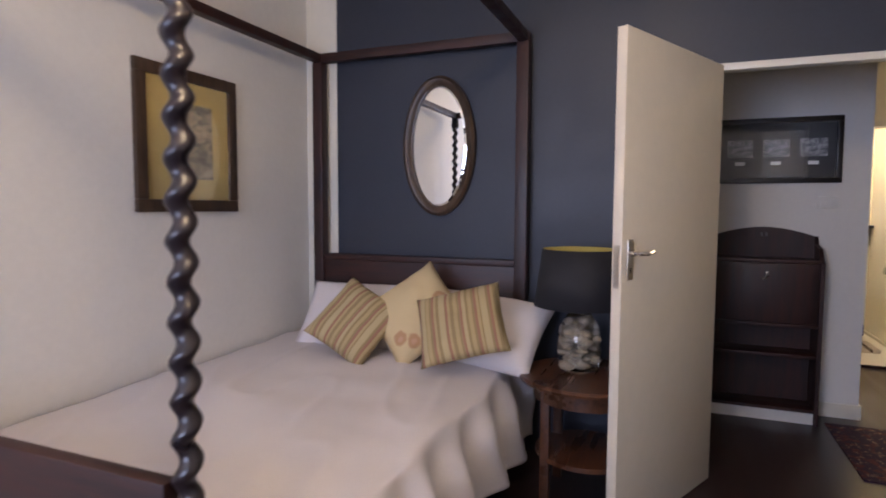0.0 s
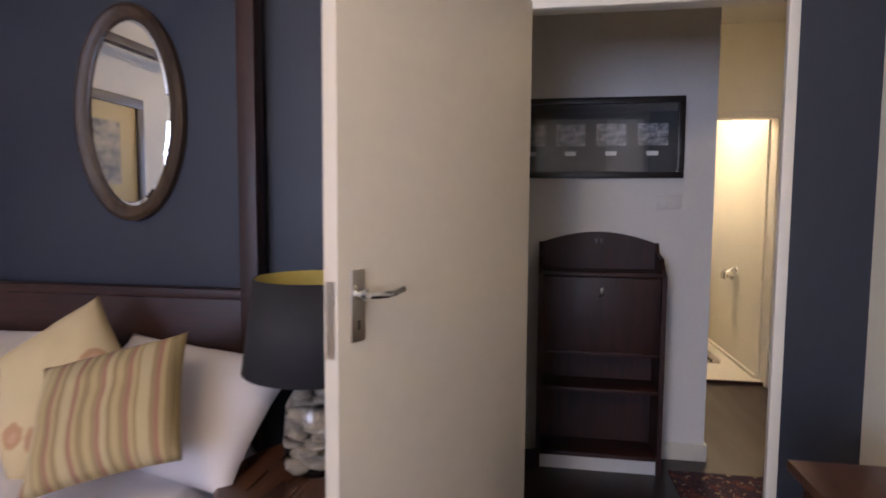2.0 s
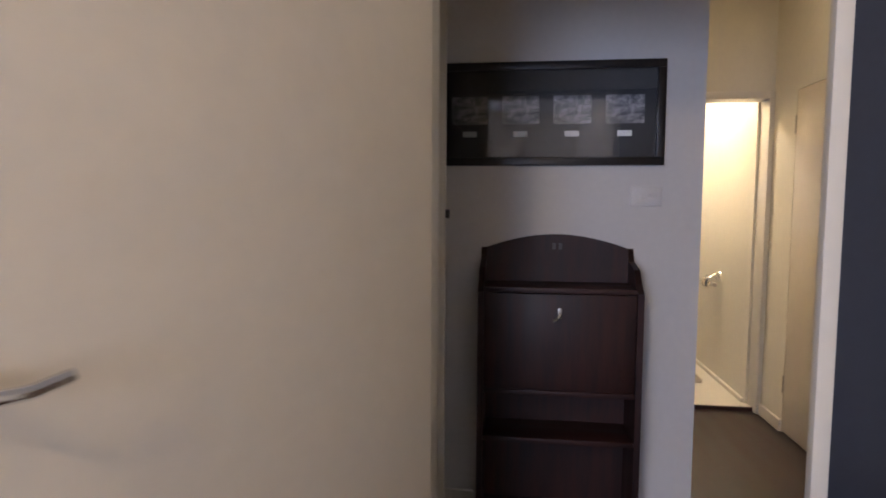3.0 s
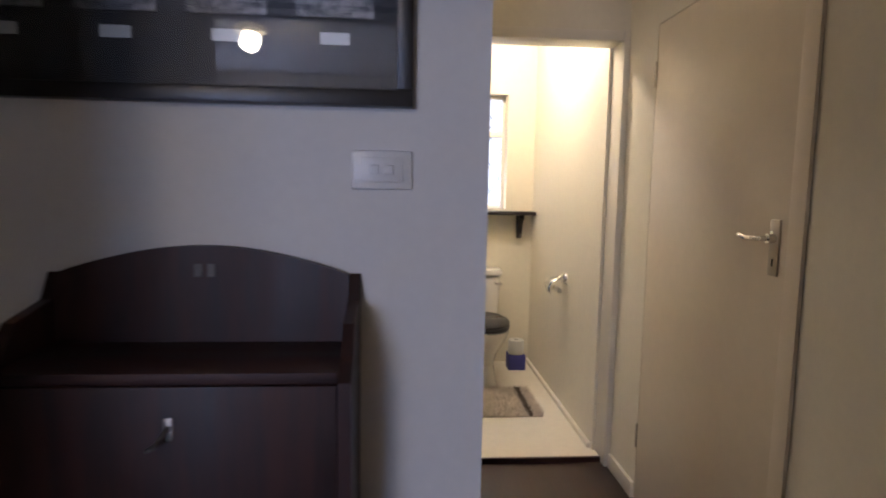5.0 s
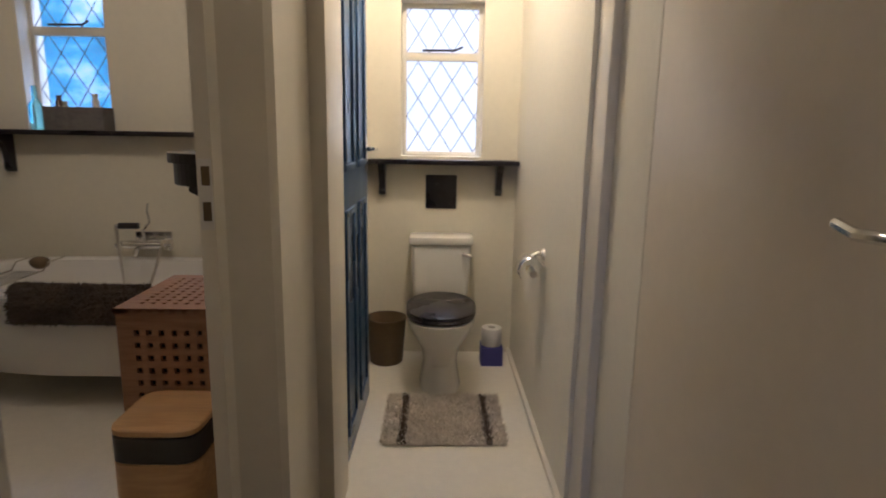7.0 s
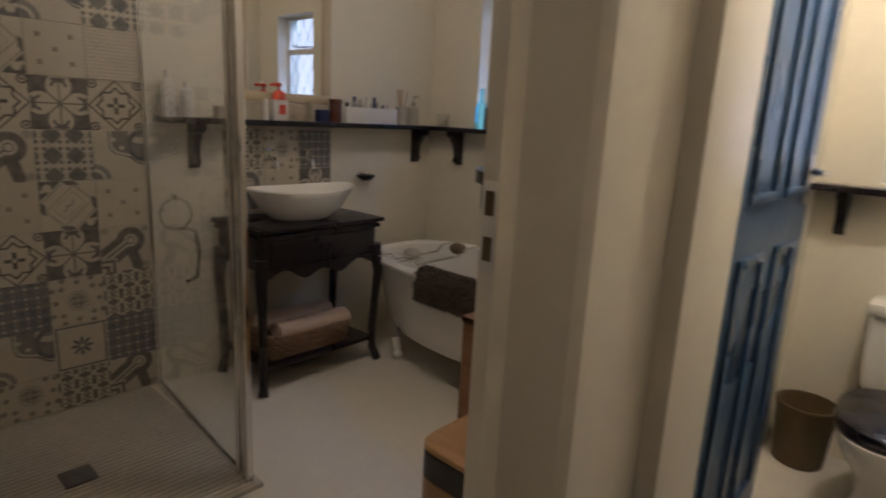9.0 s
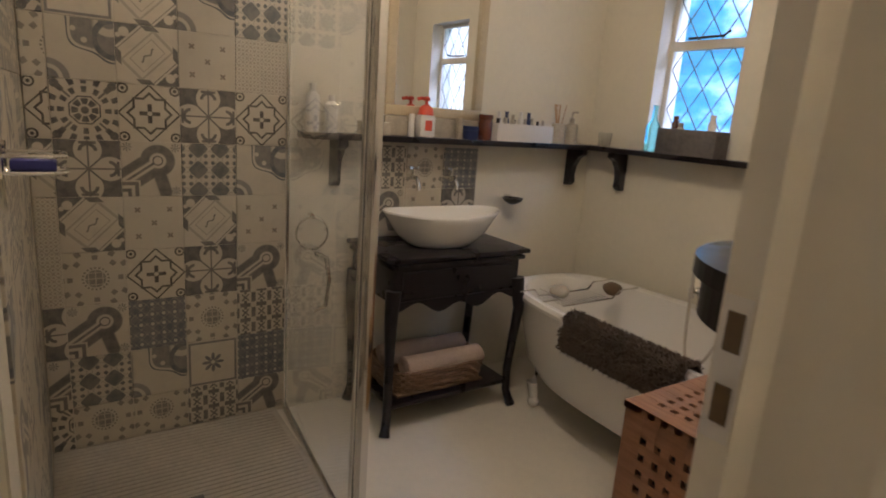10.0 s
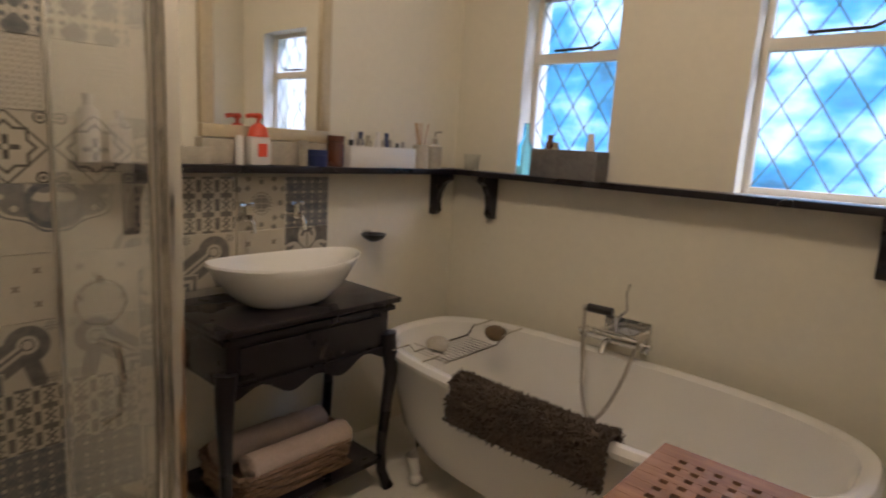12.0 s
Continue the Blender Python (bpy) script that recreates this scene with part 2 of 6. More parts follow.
        f = O("SUBTRACT", 0.95, both(O("MULTIPLY", g.ramp(w, 0.62, 0.85), 0.75), O("MULTIPLY", band(w, 0.0, 0.09), 0.35)))
        ink = (0.115, 0.122, 0.135)
    elif kind == "N":  # nine small bow-tie squares
        cx = O("SUBTRACT", O("FRACT", O("MULTIPLY", O("ADD", x, 0.5), 3.0)), 0.5)
        cy = O("SUBTRACT", O("FRACT", O("MULTIPLY", O("ADD", y, 0.5), 3.0)), 0.5)
        bx, by = O("ABSOLUTE", cx), O("ABSOLUTE", cy)
        rr = O("SQRT", O("ADD", O("MULTIPLY", bx, bx), O("MULTIPLY", by, by)))
        f = both(cut(band(O("SUBTRACT", bx, by), 0.0, 0.07), below(rr, 0.30)), cut(g.ramp(O("MAXIMUM", bx, by), 0.36, 0.38), below(O("MINIMUM", bx, by), 0.32)), cut(g.ramp(by, 0.2, 0.22), below(bx, 0.08)))
        ink = (0.13, 0.12, 0.105)
    elif kind == "P":  # one flower in a ruled frame
        pet = O("MULTIPLY", O("ABSOLUTE", O("COSINE", O("MULTIPLY", th, 4.0))), 0.17)
        f = both(cut(below(O("SUBTRACT", r, pet), 0.045), g.ramp(r, 0.03, 0.05)), O("MULTIPLY", band(cheb, 0.45, 0.022), 0.8))
        ink = (0.125, 0.12, 0.125)
    else:  # "K": fine pale diaper
        u, v = O("SINE", O("MULTIPLY", p, 22.0)), O("SINE", O("MULTIPLY", q, 22.0))
        w = O("ABSOLUTE", O("MULTIPLY", u, v))
        f = both(below(w, 0.14, 0.05), g.ramp(w, 0.75, 0.9))
        ink, amount = (0.16, 0.14, 0.115), 0.5
    f = O("MULTIPLY", f, amount)
    info = g.t.nodes.new("ShaderNodeObjectInfo")
    wear = g.ramp(g.noise(34, 5), 0.35, 0.7, 0.82, 1.0)
    base = g.mix(g.op("MULTIPLY", info.outputs["Random"], 0.5), CREAM, shade(CREAM, 0.86))
    base = g.mix(g.ramp(g.noise(14, 4), 0.45, 0.75), base, shade(CREAM, 0.88))
    col = g.mix(g.op("MULTIPLY", g.ramp(f, 0.0, 1.0), wear), base, ink)
    g.bump(g.noise(40, 3), 0.05, 0.001)
    return g.done(col, 0.38)


WHITE_WALL = plain("plaster_white", (0.74, 0.71, 0.66), 0.8, fine=35, coarse=1.5, amount=0.03, bump=0.25, depth=0.003)
CREAM_WALL = plain("plaster_cream", (0.74, 0.69, 0.56), 0.75, fine=35, coarse=1.5, amount=0.03, bump=0.2, depth=0.003)
NAVY = plain("paint_navy", (0.023, 0.027, 0.039), 0.5, fine=45, coarse=2, amount=0.08, bump=0.2, depth=0.002)
GLOSS_WHITE = plain("enamel_white", (0.72, 0.67, 0.56), 0.42, fine=20, coarse=2, amount=0.03, bump=0.06)
DOOR_PAINT = plain("door_paint", (0.68, 0.60, 0.47), 0.45, fine=20, coarse=1.6, amount=0.03, bump=0.08)
DOOR_BLUE = plain("door_blue", (0.035, 0.075, 0.15), 0.3, fine=20, coarse=2, amount=0.1, bump=0.1)
FLOOR_DARK = wood("floorboards_dark", (0.018, 0.010, 0.009), (0.04, 0.020, 0.016), 0.35, "y", 5)
FLOOR_WHITE = plain("floor_paint_white", (0.72, 0.67, 0.56), 0.35, fine=30, coarse=2, amount=0.04, bump=0.1)
MAHOGANY = wood("mahogany", (0.013, 0.0035, 0.002), (0.042, 0.010, 0.005), 0.5, "z")
MAHOGANY_H = wood("mahogany_flat", (0.013, 0.0035, 0.002), (0.042, 0.010, 0.005), 0.5, "x")
WALNUT = wood("walnut", (0.045, 0.017, 0.008), (0.11, 0.042, 0.019), 0.3, "y")
EBONY = plain("twisted_ebony", (0.016, 0.010, 0.011), 0.32, fine=40, coarse=6, amount=0.2)
BLACK_WOOD = plain("black_stain", (0.010, 0.007, 0.009), 0.30, fine=50, coarse=5, amount=0.25, bump=0.2)
FRAME_BLACK = plain("frame_black", (0.014, 0.011, 0.010), 0.35, amount=0.15)
OAK_FRAME = wood("oak_frame", (0.03, 0.016, 0.009), (0.075, 0.042, 0.022), 0.4, "z", 14)
TEAK = wood("teak", (0.24, 0.115, 0.055), (0.36, 0.19, 0.10), 0.5, "x", 12)
BAMBOO = wood("bamboo", (0.42, 0.24, 0.10), (0.54, 0.33, 0.15), 0.4, "x", 14)
LINEN = plain("linen_white", (0.70, 0.64, 0.62), 0.9, fine=190, coarse=4, amount=0.03, bump=0.3, depth=0.001)
STRIPE = stripes("striped_fabric")
FLORAL = floral("floral_fabric")
CERAMIC = plain("ceramic", (0.80, 0.77, 0.70), 0.12, fine=5, coarse=1, amount=0.015, bump=0.02)
CHROME = plain("chrome", (0.75, 0.74, 0.72), 0.12, 1.0, amount=0.03, bump=0.02)
SATIN = plain("satin_nickel", (0.55, 0.50, 0.43), 0.3, 1.0, amount=0.05, bump=0.05)
TOWEL = plain("towel_brown", (0.085, 0.062, 0.042), 0.95, fine=90, coarse=9, amount=0.3, bump=0.6, depth=0.004)
TOWEL_BEIGE = plain("towel_beige", (0.42, 0.32, 0.25), 0.95, fine=160, coarse=9, amount=0.12, bump=0.6, depth=0.003)
SHAG = plain("shag_beige", (0.68, 0.61, 0.52), 0.95, fine=140, coarse=12, amount=0.2, bump=0.6, depth=0.004)
SHAG_DARK = plain("shag_brown", (0.10, 0.07, 0.05), 0.95, fine=140, coarse=12, amount=0.2, bump=0.6, depth=0.004)
WICKER = plain("wicker", (0.20, 0.125, 0.075), 0.8, fine=80, coarse=12, amount=0.3, bump=0.6, depth=0.003)
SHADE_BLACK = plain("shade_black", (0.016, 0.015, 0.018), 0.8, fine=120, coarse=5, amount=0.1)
SHADE_GOLD = plain("shade_gold", (0.50, 0.40, 0.10), 0.5, amount=0.06)
SHELL = plain("seashell", (0.31, 0.25, 0.18), 0.5, fine=40, coarse=14, amount=0.3, bump=0.4)
OCHRE = plain("mount_ochre", (0.52, 0.37, 0.13), 0.7, amount=0.04, bump=0.05)
MOUNT_DARK = plain("mount_charcoal", (0.03, 0.028, 0.028), 0.7, amount=0.06)
PAPER = plain("paper_white", (0.62, 0.60, 0.56), 0.8, amount=0.05)
GREY_BOX = plain("zinc_grey", (0.15, 0.14, 0.135), 0.6, 0.3, fine=40, coarse=8, amount=0.25)
RED = plain("plastic_red", (0.62, 0.07, 0.025), 0.35, amount=0.05)
ROYAL = plain("card_blue", (0.05, 0.05, 0.24), 0.6, amount=0.08)
NAVY_PLASTIC = plain("plastic_navy", (0.02, 0.03, 0.10), 0.35, amount=0.05)
AMBER = plain("jar_brown", (0.10, 0.03, 0.015), 0.25, amount=0.1)
STONE = plain("soap_stone", (0.42, 0.37, 0.28), 0.6, fine=60, coarse=20, amount=0.15)
PLASTIC_W = plain("plastic_white", (0.72, 0.69, 0.64), 0.35, amount=0.02, bump=0.02)
BIN_BROWN = plain("bin_brown", (0.13, 0.085, 0.04), 0.6, fine=80, coarse=10, amount=0.15)
GROUT = plain("grout", (0.58, 0.53, 0.42), 0.85, amount=0.08)
MOSAIC = plain("tray_stone", (0.46, 0.42, 0.34), 0.5, fine=50, coarse=8, amount=0.12)
MARBLE = plain("pale_tile", (0.60, 0.56, 0.46), 0.3, fine=18, coarse=4, amount=0.07, bump=0.03)
LEAD = plain("lead_came", (0.12, 0.12, 0.12), 0.6, 0.2, amount=0.1)


def photo(name, dark, light, scale):
    g = G(name)
    v = g.mapping((1, 1, 1.8))
    c = g.mix(g.ramp(g.noise(scale, 6, v, 0.7), 0.36, 0.66), dark, light)
    return g.done(c, 0.6)


SEPIA = photo("sepia_print", (0.05, 0.035, 0.02), (0.42, 0.33, 0.20), 9)
PRINT = photo("grey_print", (0.05, 0.05, 0.055), (0.34, 0.31, 0.30), 22)


def persian(name):
    g = G(name)
    v = g.mapping((1, 1, 1))
    a = g.noise(16, 5, v)
    c = g.mix(g.ramp(a, 0.4, 0.5), (0.10, 0.022, 0.02), (0.035, 0.015, 0.03))
    c = g.mix(g.ramp(g.noise(40, 4, v), 0.58, 0.64), c, (0.26, 0.17, 0.11))
    g.bump(g.noise(260, 3), 0.5, 0.002)
    return g.done(c, 0.95)


RUG = persian("persian_wool")


def glass(name, tint=(0.95, 0.97, 0.97), rough=0.0):
    g = G(name)
    g.b.inputs["Transmission Weight"].default_value = 1.0
    g.b.inputs["IOR"].default_value = 1.45
    g.bump(g.noise(6, 2), 0.02, 0.002)
    return g.done(tint, rough)


GLASS = glass("clear_glass")
FROST = glass("obscured_glass", (0.97, 0.98, 1.0), 0.35)
AQUA = glass("aqua_glass", (0.35, 0.85, 0.95), 0.02)


def mirror_silver():
    g = G("mirror_silver")
    g.bump(g.noise(2, 1), 0.01, 0.001)
    return g.done((0.9, 0.9, 0.88), 0.01, 1.0)


MIRROR = mirror_silver()


def outdoors(name, strength, cols, scale):
    g = G(name)
    a = g.noise(scale, 4, g.mapping((1, 1, 1.7)), 0.55)
    c = g.mix(g.ramp(a, 0.30, 0.52), cols[0], cols[1])
    c = g.mix(g.ramp(a, 0.46, 0.66), c, cols[2])
    z = g.xyz(g.coords())[2]
    c = g.mix(g.ramp(z, 3.62, 3.85), c, cols[2])
    g.put(g.b.inputs["Emission Color"], c)
    g.b.inputs["Emission Strength"].default_value = strength
    return g.done((0.0, 0.0, 0.0), 1.0)


YARD = outdoors("garden_glow", 2.3, ((0.04, 0.09, 0.17), (0.08, 0.36, 0.66), (0.75, 0.90, 1.0)), 1.1)
BRIGHT = outdoors("sky_glow", 2.0, ((0.75, 0.82, 0.95), (0.85, 0.9, 1.0), (1, 1, 1)), 1.0)


def bulb(name, c, strength):
    g = G(name)
    g.b.inputs["Emission Color"].default_value = (*c, 1)
    g.b.inputs["Emission Strength"].default_value = strength
    return g.done((0.8, 0.8, 0.75), 0.4)


BULB = bulb("lit_glass_shade", WARM, 1.4)


# ---- mesh helpers ----
def b_box(bm, x0, x1, y0, y1, z0, z1, bev=0.0):
    vs = bmesh.ops.create_cube(bm, size=1)["verts"]
    for v in vs:
        v.co = Vector(((x0 + x1) / 2 + v.co.x * (x1 - x0), (y0 + y1) / 2 + v.co.y * (y1 - y0), (z0 + z1) / 2 + v.co.z * (z1 - z0)))
    if bev:
        es = list({e for v in vs for e in v.link_edges})
        bmesh.ops.bevel(bm, geom=es, offset=bev, segments=2, profile=0.6, affect="EDGES")


def b_loft(bm, rings, cap=True, closed=True):
    """Skin a list of rings of points."""
    vr = [[bm.verts.new(p) for p in ring] for ring in rings]
    n = len(vr[0])
    for a, b in zip(vr, vr[1:]):
        for i in range(n if closed else n - 1):
            j = (i + 1) % n
            bm.faces.new((a[i], a[j], b[j], b[i]))
    if cap:
        bm.faces.new(list(reversed(vr[0])))
        bm.faces.new(vr[-1])


def b_lathe(bm, prof, c, n=24, sx=1.0, sy=1.0, cap=True):
    rings = [[(c[0] + r * sx * math.cos(2 * math.pi * i / n), c[1] + r * sy * math.sin(2 * math.pi * i / n), c[2] + z) for i in range(n)] for r, z in prof]
    b_loft(bm, rings, cap)


def b_tube(bm, pts, r, n=8):
    pts = [Vector(p) for p in pts]
    rings = []
    up = Vector((0.13, 0.31, 0.94)).normalized()
    for i, p in enumerate(pts):
        d = (pts[min(i + 1, len(pts) - 1)] - pts[max(i - 1, 0)]).normalized()
        a = d.cross(up)
        if a.length < 1e-4:
            a = d.cross(Vector((1, 0, 0)))
        a.normalize()
        b = d.cross(a)
        rad = r(i / (len(pts) - 1)) if callable(r) else r
        rings.append([p + rad * (math.cos(2 * math.pi * k / n) * a + math.sin(2 * math.pi * k / n) * b) for k in range(n)])
    b_loft(bm, rings)


def b_prism(bm, poly, axis, a, b):
    """Extrude a closed 2D outline along an axis from a to b."""
    def at(u, v, w):
        return {"x": (w, u, v), "y": (u, w, v), "z": (u, v, w)}[axis]
    b_loft(bm, [[at(u, v, a) for u, v in poly], [at(u, v, b) for u, v in poly]])


def make(name, bm, mat, parent=None, smooth=False, turn=None):
    bmesh.ops.recalc_face_normals(bm, faces=bm.faces)
    xs = [v.co for v in bm.verts]
    base = Vector(((min(v.x for v in xs) + max(v.x for v in xs)) / 2, (min(v.y for v in xs) + max(v.y for v in xs)) / 2, min(v.z for v in xs)))
    for v in bm.verts:
        v.co -= base
    me = bpy.data.meshes.new(name)
    bm.to_mesh(me)
    bm.free()
    me.materials.append(mat)
    if smooth:
        me.polygons.foreach_set("use_smooth", [True] * len(me.polygons))
        me.set_sharp_from_angle(angle=radians(42))
    ob = new(name, me)
    ob.location = base
    if parent is not None:
        adopt(ob, parent)
    return ob


def adopt(ob, parent):
    ob.parent = parent
    m = parent.matrix_basis.copy()
    p = parent
    while p.parent:
        p = p.parent
        m = p.matrix_basis @ parent.matrix_parent_inverse @ m
    ob.matrix_parent_inverse = m.inverted()


def thing(name, at, label, category, group=""):
    e = new(name)
    e.empty_display_size = 0.05
    e.location = at
    return tagged(e, label, category, group)


def box(name, x0, x1, y0, y1, z0, z1, mat, parent=None, bev=0.004):
    bm = bmesh.new()
    b_box(bm, min(x0, x1), max(x0, x1), min(y0, y1), max(y0, y1), min(z0, z1), max(z0, z1), bev)
    return make(name, bm, mat, parent, smooth=bev > 0)


def boxes(name, rows, mat, parent=None, bev=0.0):
    bm = bmesh.new()
    for r in rows:
        b_box(bm, *r, bev)
    return make(name, bm, mat, parent, smooth=bev > 0)


def lathe(name, prof, c, mat, parent=None, n=24, sx=1.0, sy=1.0):
    bm = bmesh.new()
    b_lathe(bm, prof, c, n, sx, sy)
    return make(name, bm, mat, parent, True)


def tube(name, pts, r, mat, parent=None, n=8):
    bm = bmesh.new()
    b_tube(bm, pts, r, n)
    return make(name, bm, mat, parent, True)


def arc(c, r, a0, a1, n, plane="xz"):
    out = []
    for i in range(n + 1):
        a = radians(a0 + (a1 - a0) * i / n)
        u, v = r * math.cos(a), r * math.sin(a)
        out.append({"xz": (c[0] + u, c[1], c[2] + v), "yz": (c[0], c[1] + u, c[2] + v), "xy": (c[0] + u, c[1] + v, c[2])}[plane])
    return out


def structure(ob, label):
    return tagged(ob, label, kind="structure")


# ---- the shell ----
CEIL = 2.62
NY, NYB = 3.80, 3.93          # navy wall, its two faces
HY, HYB = 5.02, 5.19          # hall wall with the bureau, its two faces
EX = 2.33                     # passage's east wall
BY = 8.01                     # outer wall's inner face
WX = -1.66                    # bedroom's west wall
TX = -0.735                   # bathroom's west wall
PX0, PX1 = 1.36, 1.44         # partition between bathroom and toilet

structure(boxes("floor_bedroom", [(WX - 0.1, EX + 0.3, -1.2, 6.47, -0.1, 0.0)], FLOOR_DARK), "dark stained timber floor")
structure(boxes("floor_bathroom", [(TX - 0.1, 1.28, HYB, BY + 0.1, 0.0, 0.018), (1.28, EX + 0.1, 6.47, BY + 0.1, 0.0, 0.022)], FLOOR_WHITE), "white painted bathroom floor")
structure(boxes("ceiling", [(WX - 0.2, EX + 0.3, -1.3, BY + 0.2, CEIL, CEIL + 0.1)], WHITE_WALL), "white plaster ceiling")
structure(boxes("wall_west", [(WX - 0.15, WX, -1.2, NYB, 0, CEIL)], WHITE_WALL), "white plastered bedroom wall")
structure(boxes("wall_south", [(WX, -1.3, -1.3, -1.1, 0, CEIL), (0.2, 1.85, -1.3, -1.1, 0, CEIL), (-1.3, 0.2, -1.3, -1.1, 0, 0.9), (-1.3, 0.2, -1.3, -1.1, 2.1, CEIL)], WHITE_WALL), "white bedroom wall with a window opening")
structure(boxes("wall_east_bedroom", [(1.615, 1.75, -1.1, NY, 0, CEIL)], CREAM_WALL), "cream bedroom wall")
DZ = 1.96
structure(boxes("wall_navy", [(WX, 0.56, NY, NYB - 0.002, 0, CEIL), (0.56, 1.395, NY, NYB - 0.002, DZ, CEIL), (1.58, 1.75, NY + 0.001, NYB - 0.002, 0, CEIL)], NAVY), "dark navy painted bedroom wall")
structure(boxes("wall_strip", [(WX, -1.452, NY - 0.006, NY, 0, CEIL)], GLOSS_WHITE), "narrow white painted strip beside the navy wall")
structure(boxes("wall_hall_south", [(-0.9, 0.56, NYB - 0.002, NYB + 0.02, 0, CEIL), (0.56, 1.58, NYB - 0.002, NYB + 0.02, DZ, CEIL), (1.58, EX, NYB - 0.002, NYB + 0.02, 0, CEIL)], WHITE_WALL), "white hall wall")
# door frame of the bedroom
structure(boxes("door_frame_1", [(0.56, 0.605, NY - 0.012, NYB + 0.022, 0, DZ), (0.605, 1.352, NY - 0.012, NY + 0.06, DZ - 0.032, DZ), (1.352, 1.384, NY - 0.012, NY + 0.012, 0, DZ)], GLOSS_WHITE, bev=0.003), "cream painted door frame")
bm = bmesh.new()
b_prism(bm, [(1.3842, NY), (1.58, NY), (1.58, NYB + 0.018), (1.54, NYB + 0.018), (1.40, NY + 0.03), (1.3842, NY + 0.012)], "z", 0, CEIL)
structure(make("wall_navy_return", bm, NAVY), "dark navy wall beside the door, its reveal splayed")
structure(boxes("wall_hall", [(-0.9, 1.36, HY, HYB, 0, CEIL), (1.36, 1.507, HY, 5.185, 0, CEIL)], WHITE_WALL), "white hall wall behind the bureau")
structure(boxes("wall_hall_west", [(-1.0, -0.9, NYB, HYB, 0, CEIL)], WHITE_WALL), "white hall end wall")
structure(boxes("wall_passage_east", [(EX, EX + 0.14, NYB, 5.25, 0, CEIL), (EX, EX + 0.14, 5.25, 6.1265, 1.953, CEIL), (EX, EX + 0.14, 6.1265, 6.42, 0, CEIL), (EX + 0.1, EX + 0.14, 5.25, 6.1265, 0, 1.953)], CREAM_WALL), "cream passage wall with a cupboard door")
WJ0, WJ1 = 1.535, 2.30
structure(boxes("wall_toilet_front", [(PX0, WJ0 - 0.05, 6.421, 6.67, 0, CEIL), (WJ0 - 0.05, WJ1 + 0.03, 6.42, 6.54, 2.0, CEIL), (WJ1 + 0.03, EX + 0.14, 6.42, 6.54, 0, CEIL)], CREAM_WALL), "cream wall round the toilet door")
structure(boxes("door_frame_2", [(WJ0 - 0.05, WJ0, 6.405, 6.685, 0, 2.0), (WJ1, WJ1 + 0.03, 6.405, 6.55, 0, 2.0), (WJ0, WJ1, 6.405, 6.55, 1.955, 2.0)], GLOSS_WHITE, bev=0.004), "cream toilet door frame")
structure(boxes("wall_bath_passage", [(1.23, 1.36, HYB, 5.215, 0, CEIL), (1.23, 1.36, 5.215, 6.004, 2.02, CEIL)], CREAM_WALL), "cream wall over the bathroom door")
structure(boxes("partition", [(PX0, PX1, 6.67, BY, 0, CEIL)], CREAM_WALL), "cream wall between bathroom and toilet")
structure(boxes("door_frame_3", [(1.215, 1.37, 5.215, 5.25, 0, 2.02), (1.225, 1.38, 5.25, 6.004, 1.975, 2.02)], GLOSS_WHITE, bev=0.004), "white bathroom door frame")
bm = bmesh.new()
b_prism(bm, [(1.334, 6.004), (1.368, 6.004), (1.374, 6.045), (1.452, 6.12), (1.466, 6.145), (1.49, 6.42), (1.36, 6.42), (1.36, 6.06), (1.334, 6.05)], "z", 0, CEIL)
structure(make("door_jamb", bm, GLOSS_WHITE), "white painted bathroom door jamb")
structure(boxes("wall_toilet_east", [(2.285, EX + 0.14, 6.54, BY, 0, CEIL)], CREAM_WALL), "cream toilet wall")
structure(boxes("wall_bath_west", [(TX - 0.14, TX, HYB - 0.17, BY, 0, CEIL)], CREAM_WALL), "cream bathroom wall")
W = [(-0.36, 0.09, 1.262, 2.06), (0.593, 1.09, 1.262, 2.06), (1.645, 2.085, 1.155, 1.965)]
rows = [(TX - 0.14, W[0][0], BY, BY + 0.2, 0, CEIL), (W[0][1], W[1][0], BY, BY + 0.2, 0, CEIL), (W[1][1], W[2][0], BY, BY + 0.2, 0, CEIL), (W[2][1], EX + 0.14, BY, BY + 0.2, 0, CEIL)]
for x0, x1, z0, z1 in W:
    rows += [(x0, x1, BY, BY + 0.2, 0, z0), (x0, x1, BY, BY + 0.2, z1, CEIL)]
structure(boxes("wall_north", rows, CREAM_WALL), "cream outer wall with three windows")
structure(boxes("baseboard_hall", [(1.25, 1.52, HY - 0.014, HY, 0, 0.09), (1.507, 1.52, HY, 5.185, 0, 0.09), (-0.9, 0.62, HY - 0.014, HY, 0, 0.09), (EX - 0.014, EX, 6.13, 6.41, 0, 0.07), (EX - 0.014, EX, NYB, 5.25, 0, 0.09)], GLOSS_WHITE, bev=0.003), "white skirting board")
structure(boxes("baseboard_bedroom", [(-0.2, 0.55, NY - 0.016, NY, 0, 0.1), (WX, WX + 0.014, -1.1, 3.78, 0, 0.1)], GLOSS_WHITE, bev=0.003), "white skirting board")
structure(boxes("baseboard_toilet", [(2.265, 2.285, 6.56, BY, 0.022, 0.05)], GLOSS_WHITE, bev=0.004), "white floor trim")
structure(boxes("threshold", [(WJ0, WJ1, 6.455, 6.47, 0, 0.024)], MAHOGANY_H), "dark threshold strip")


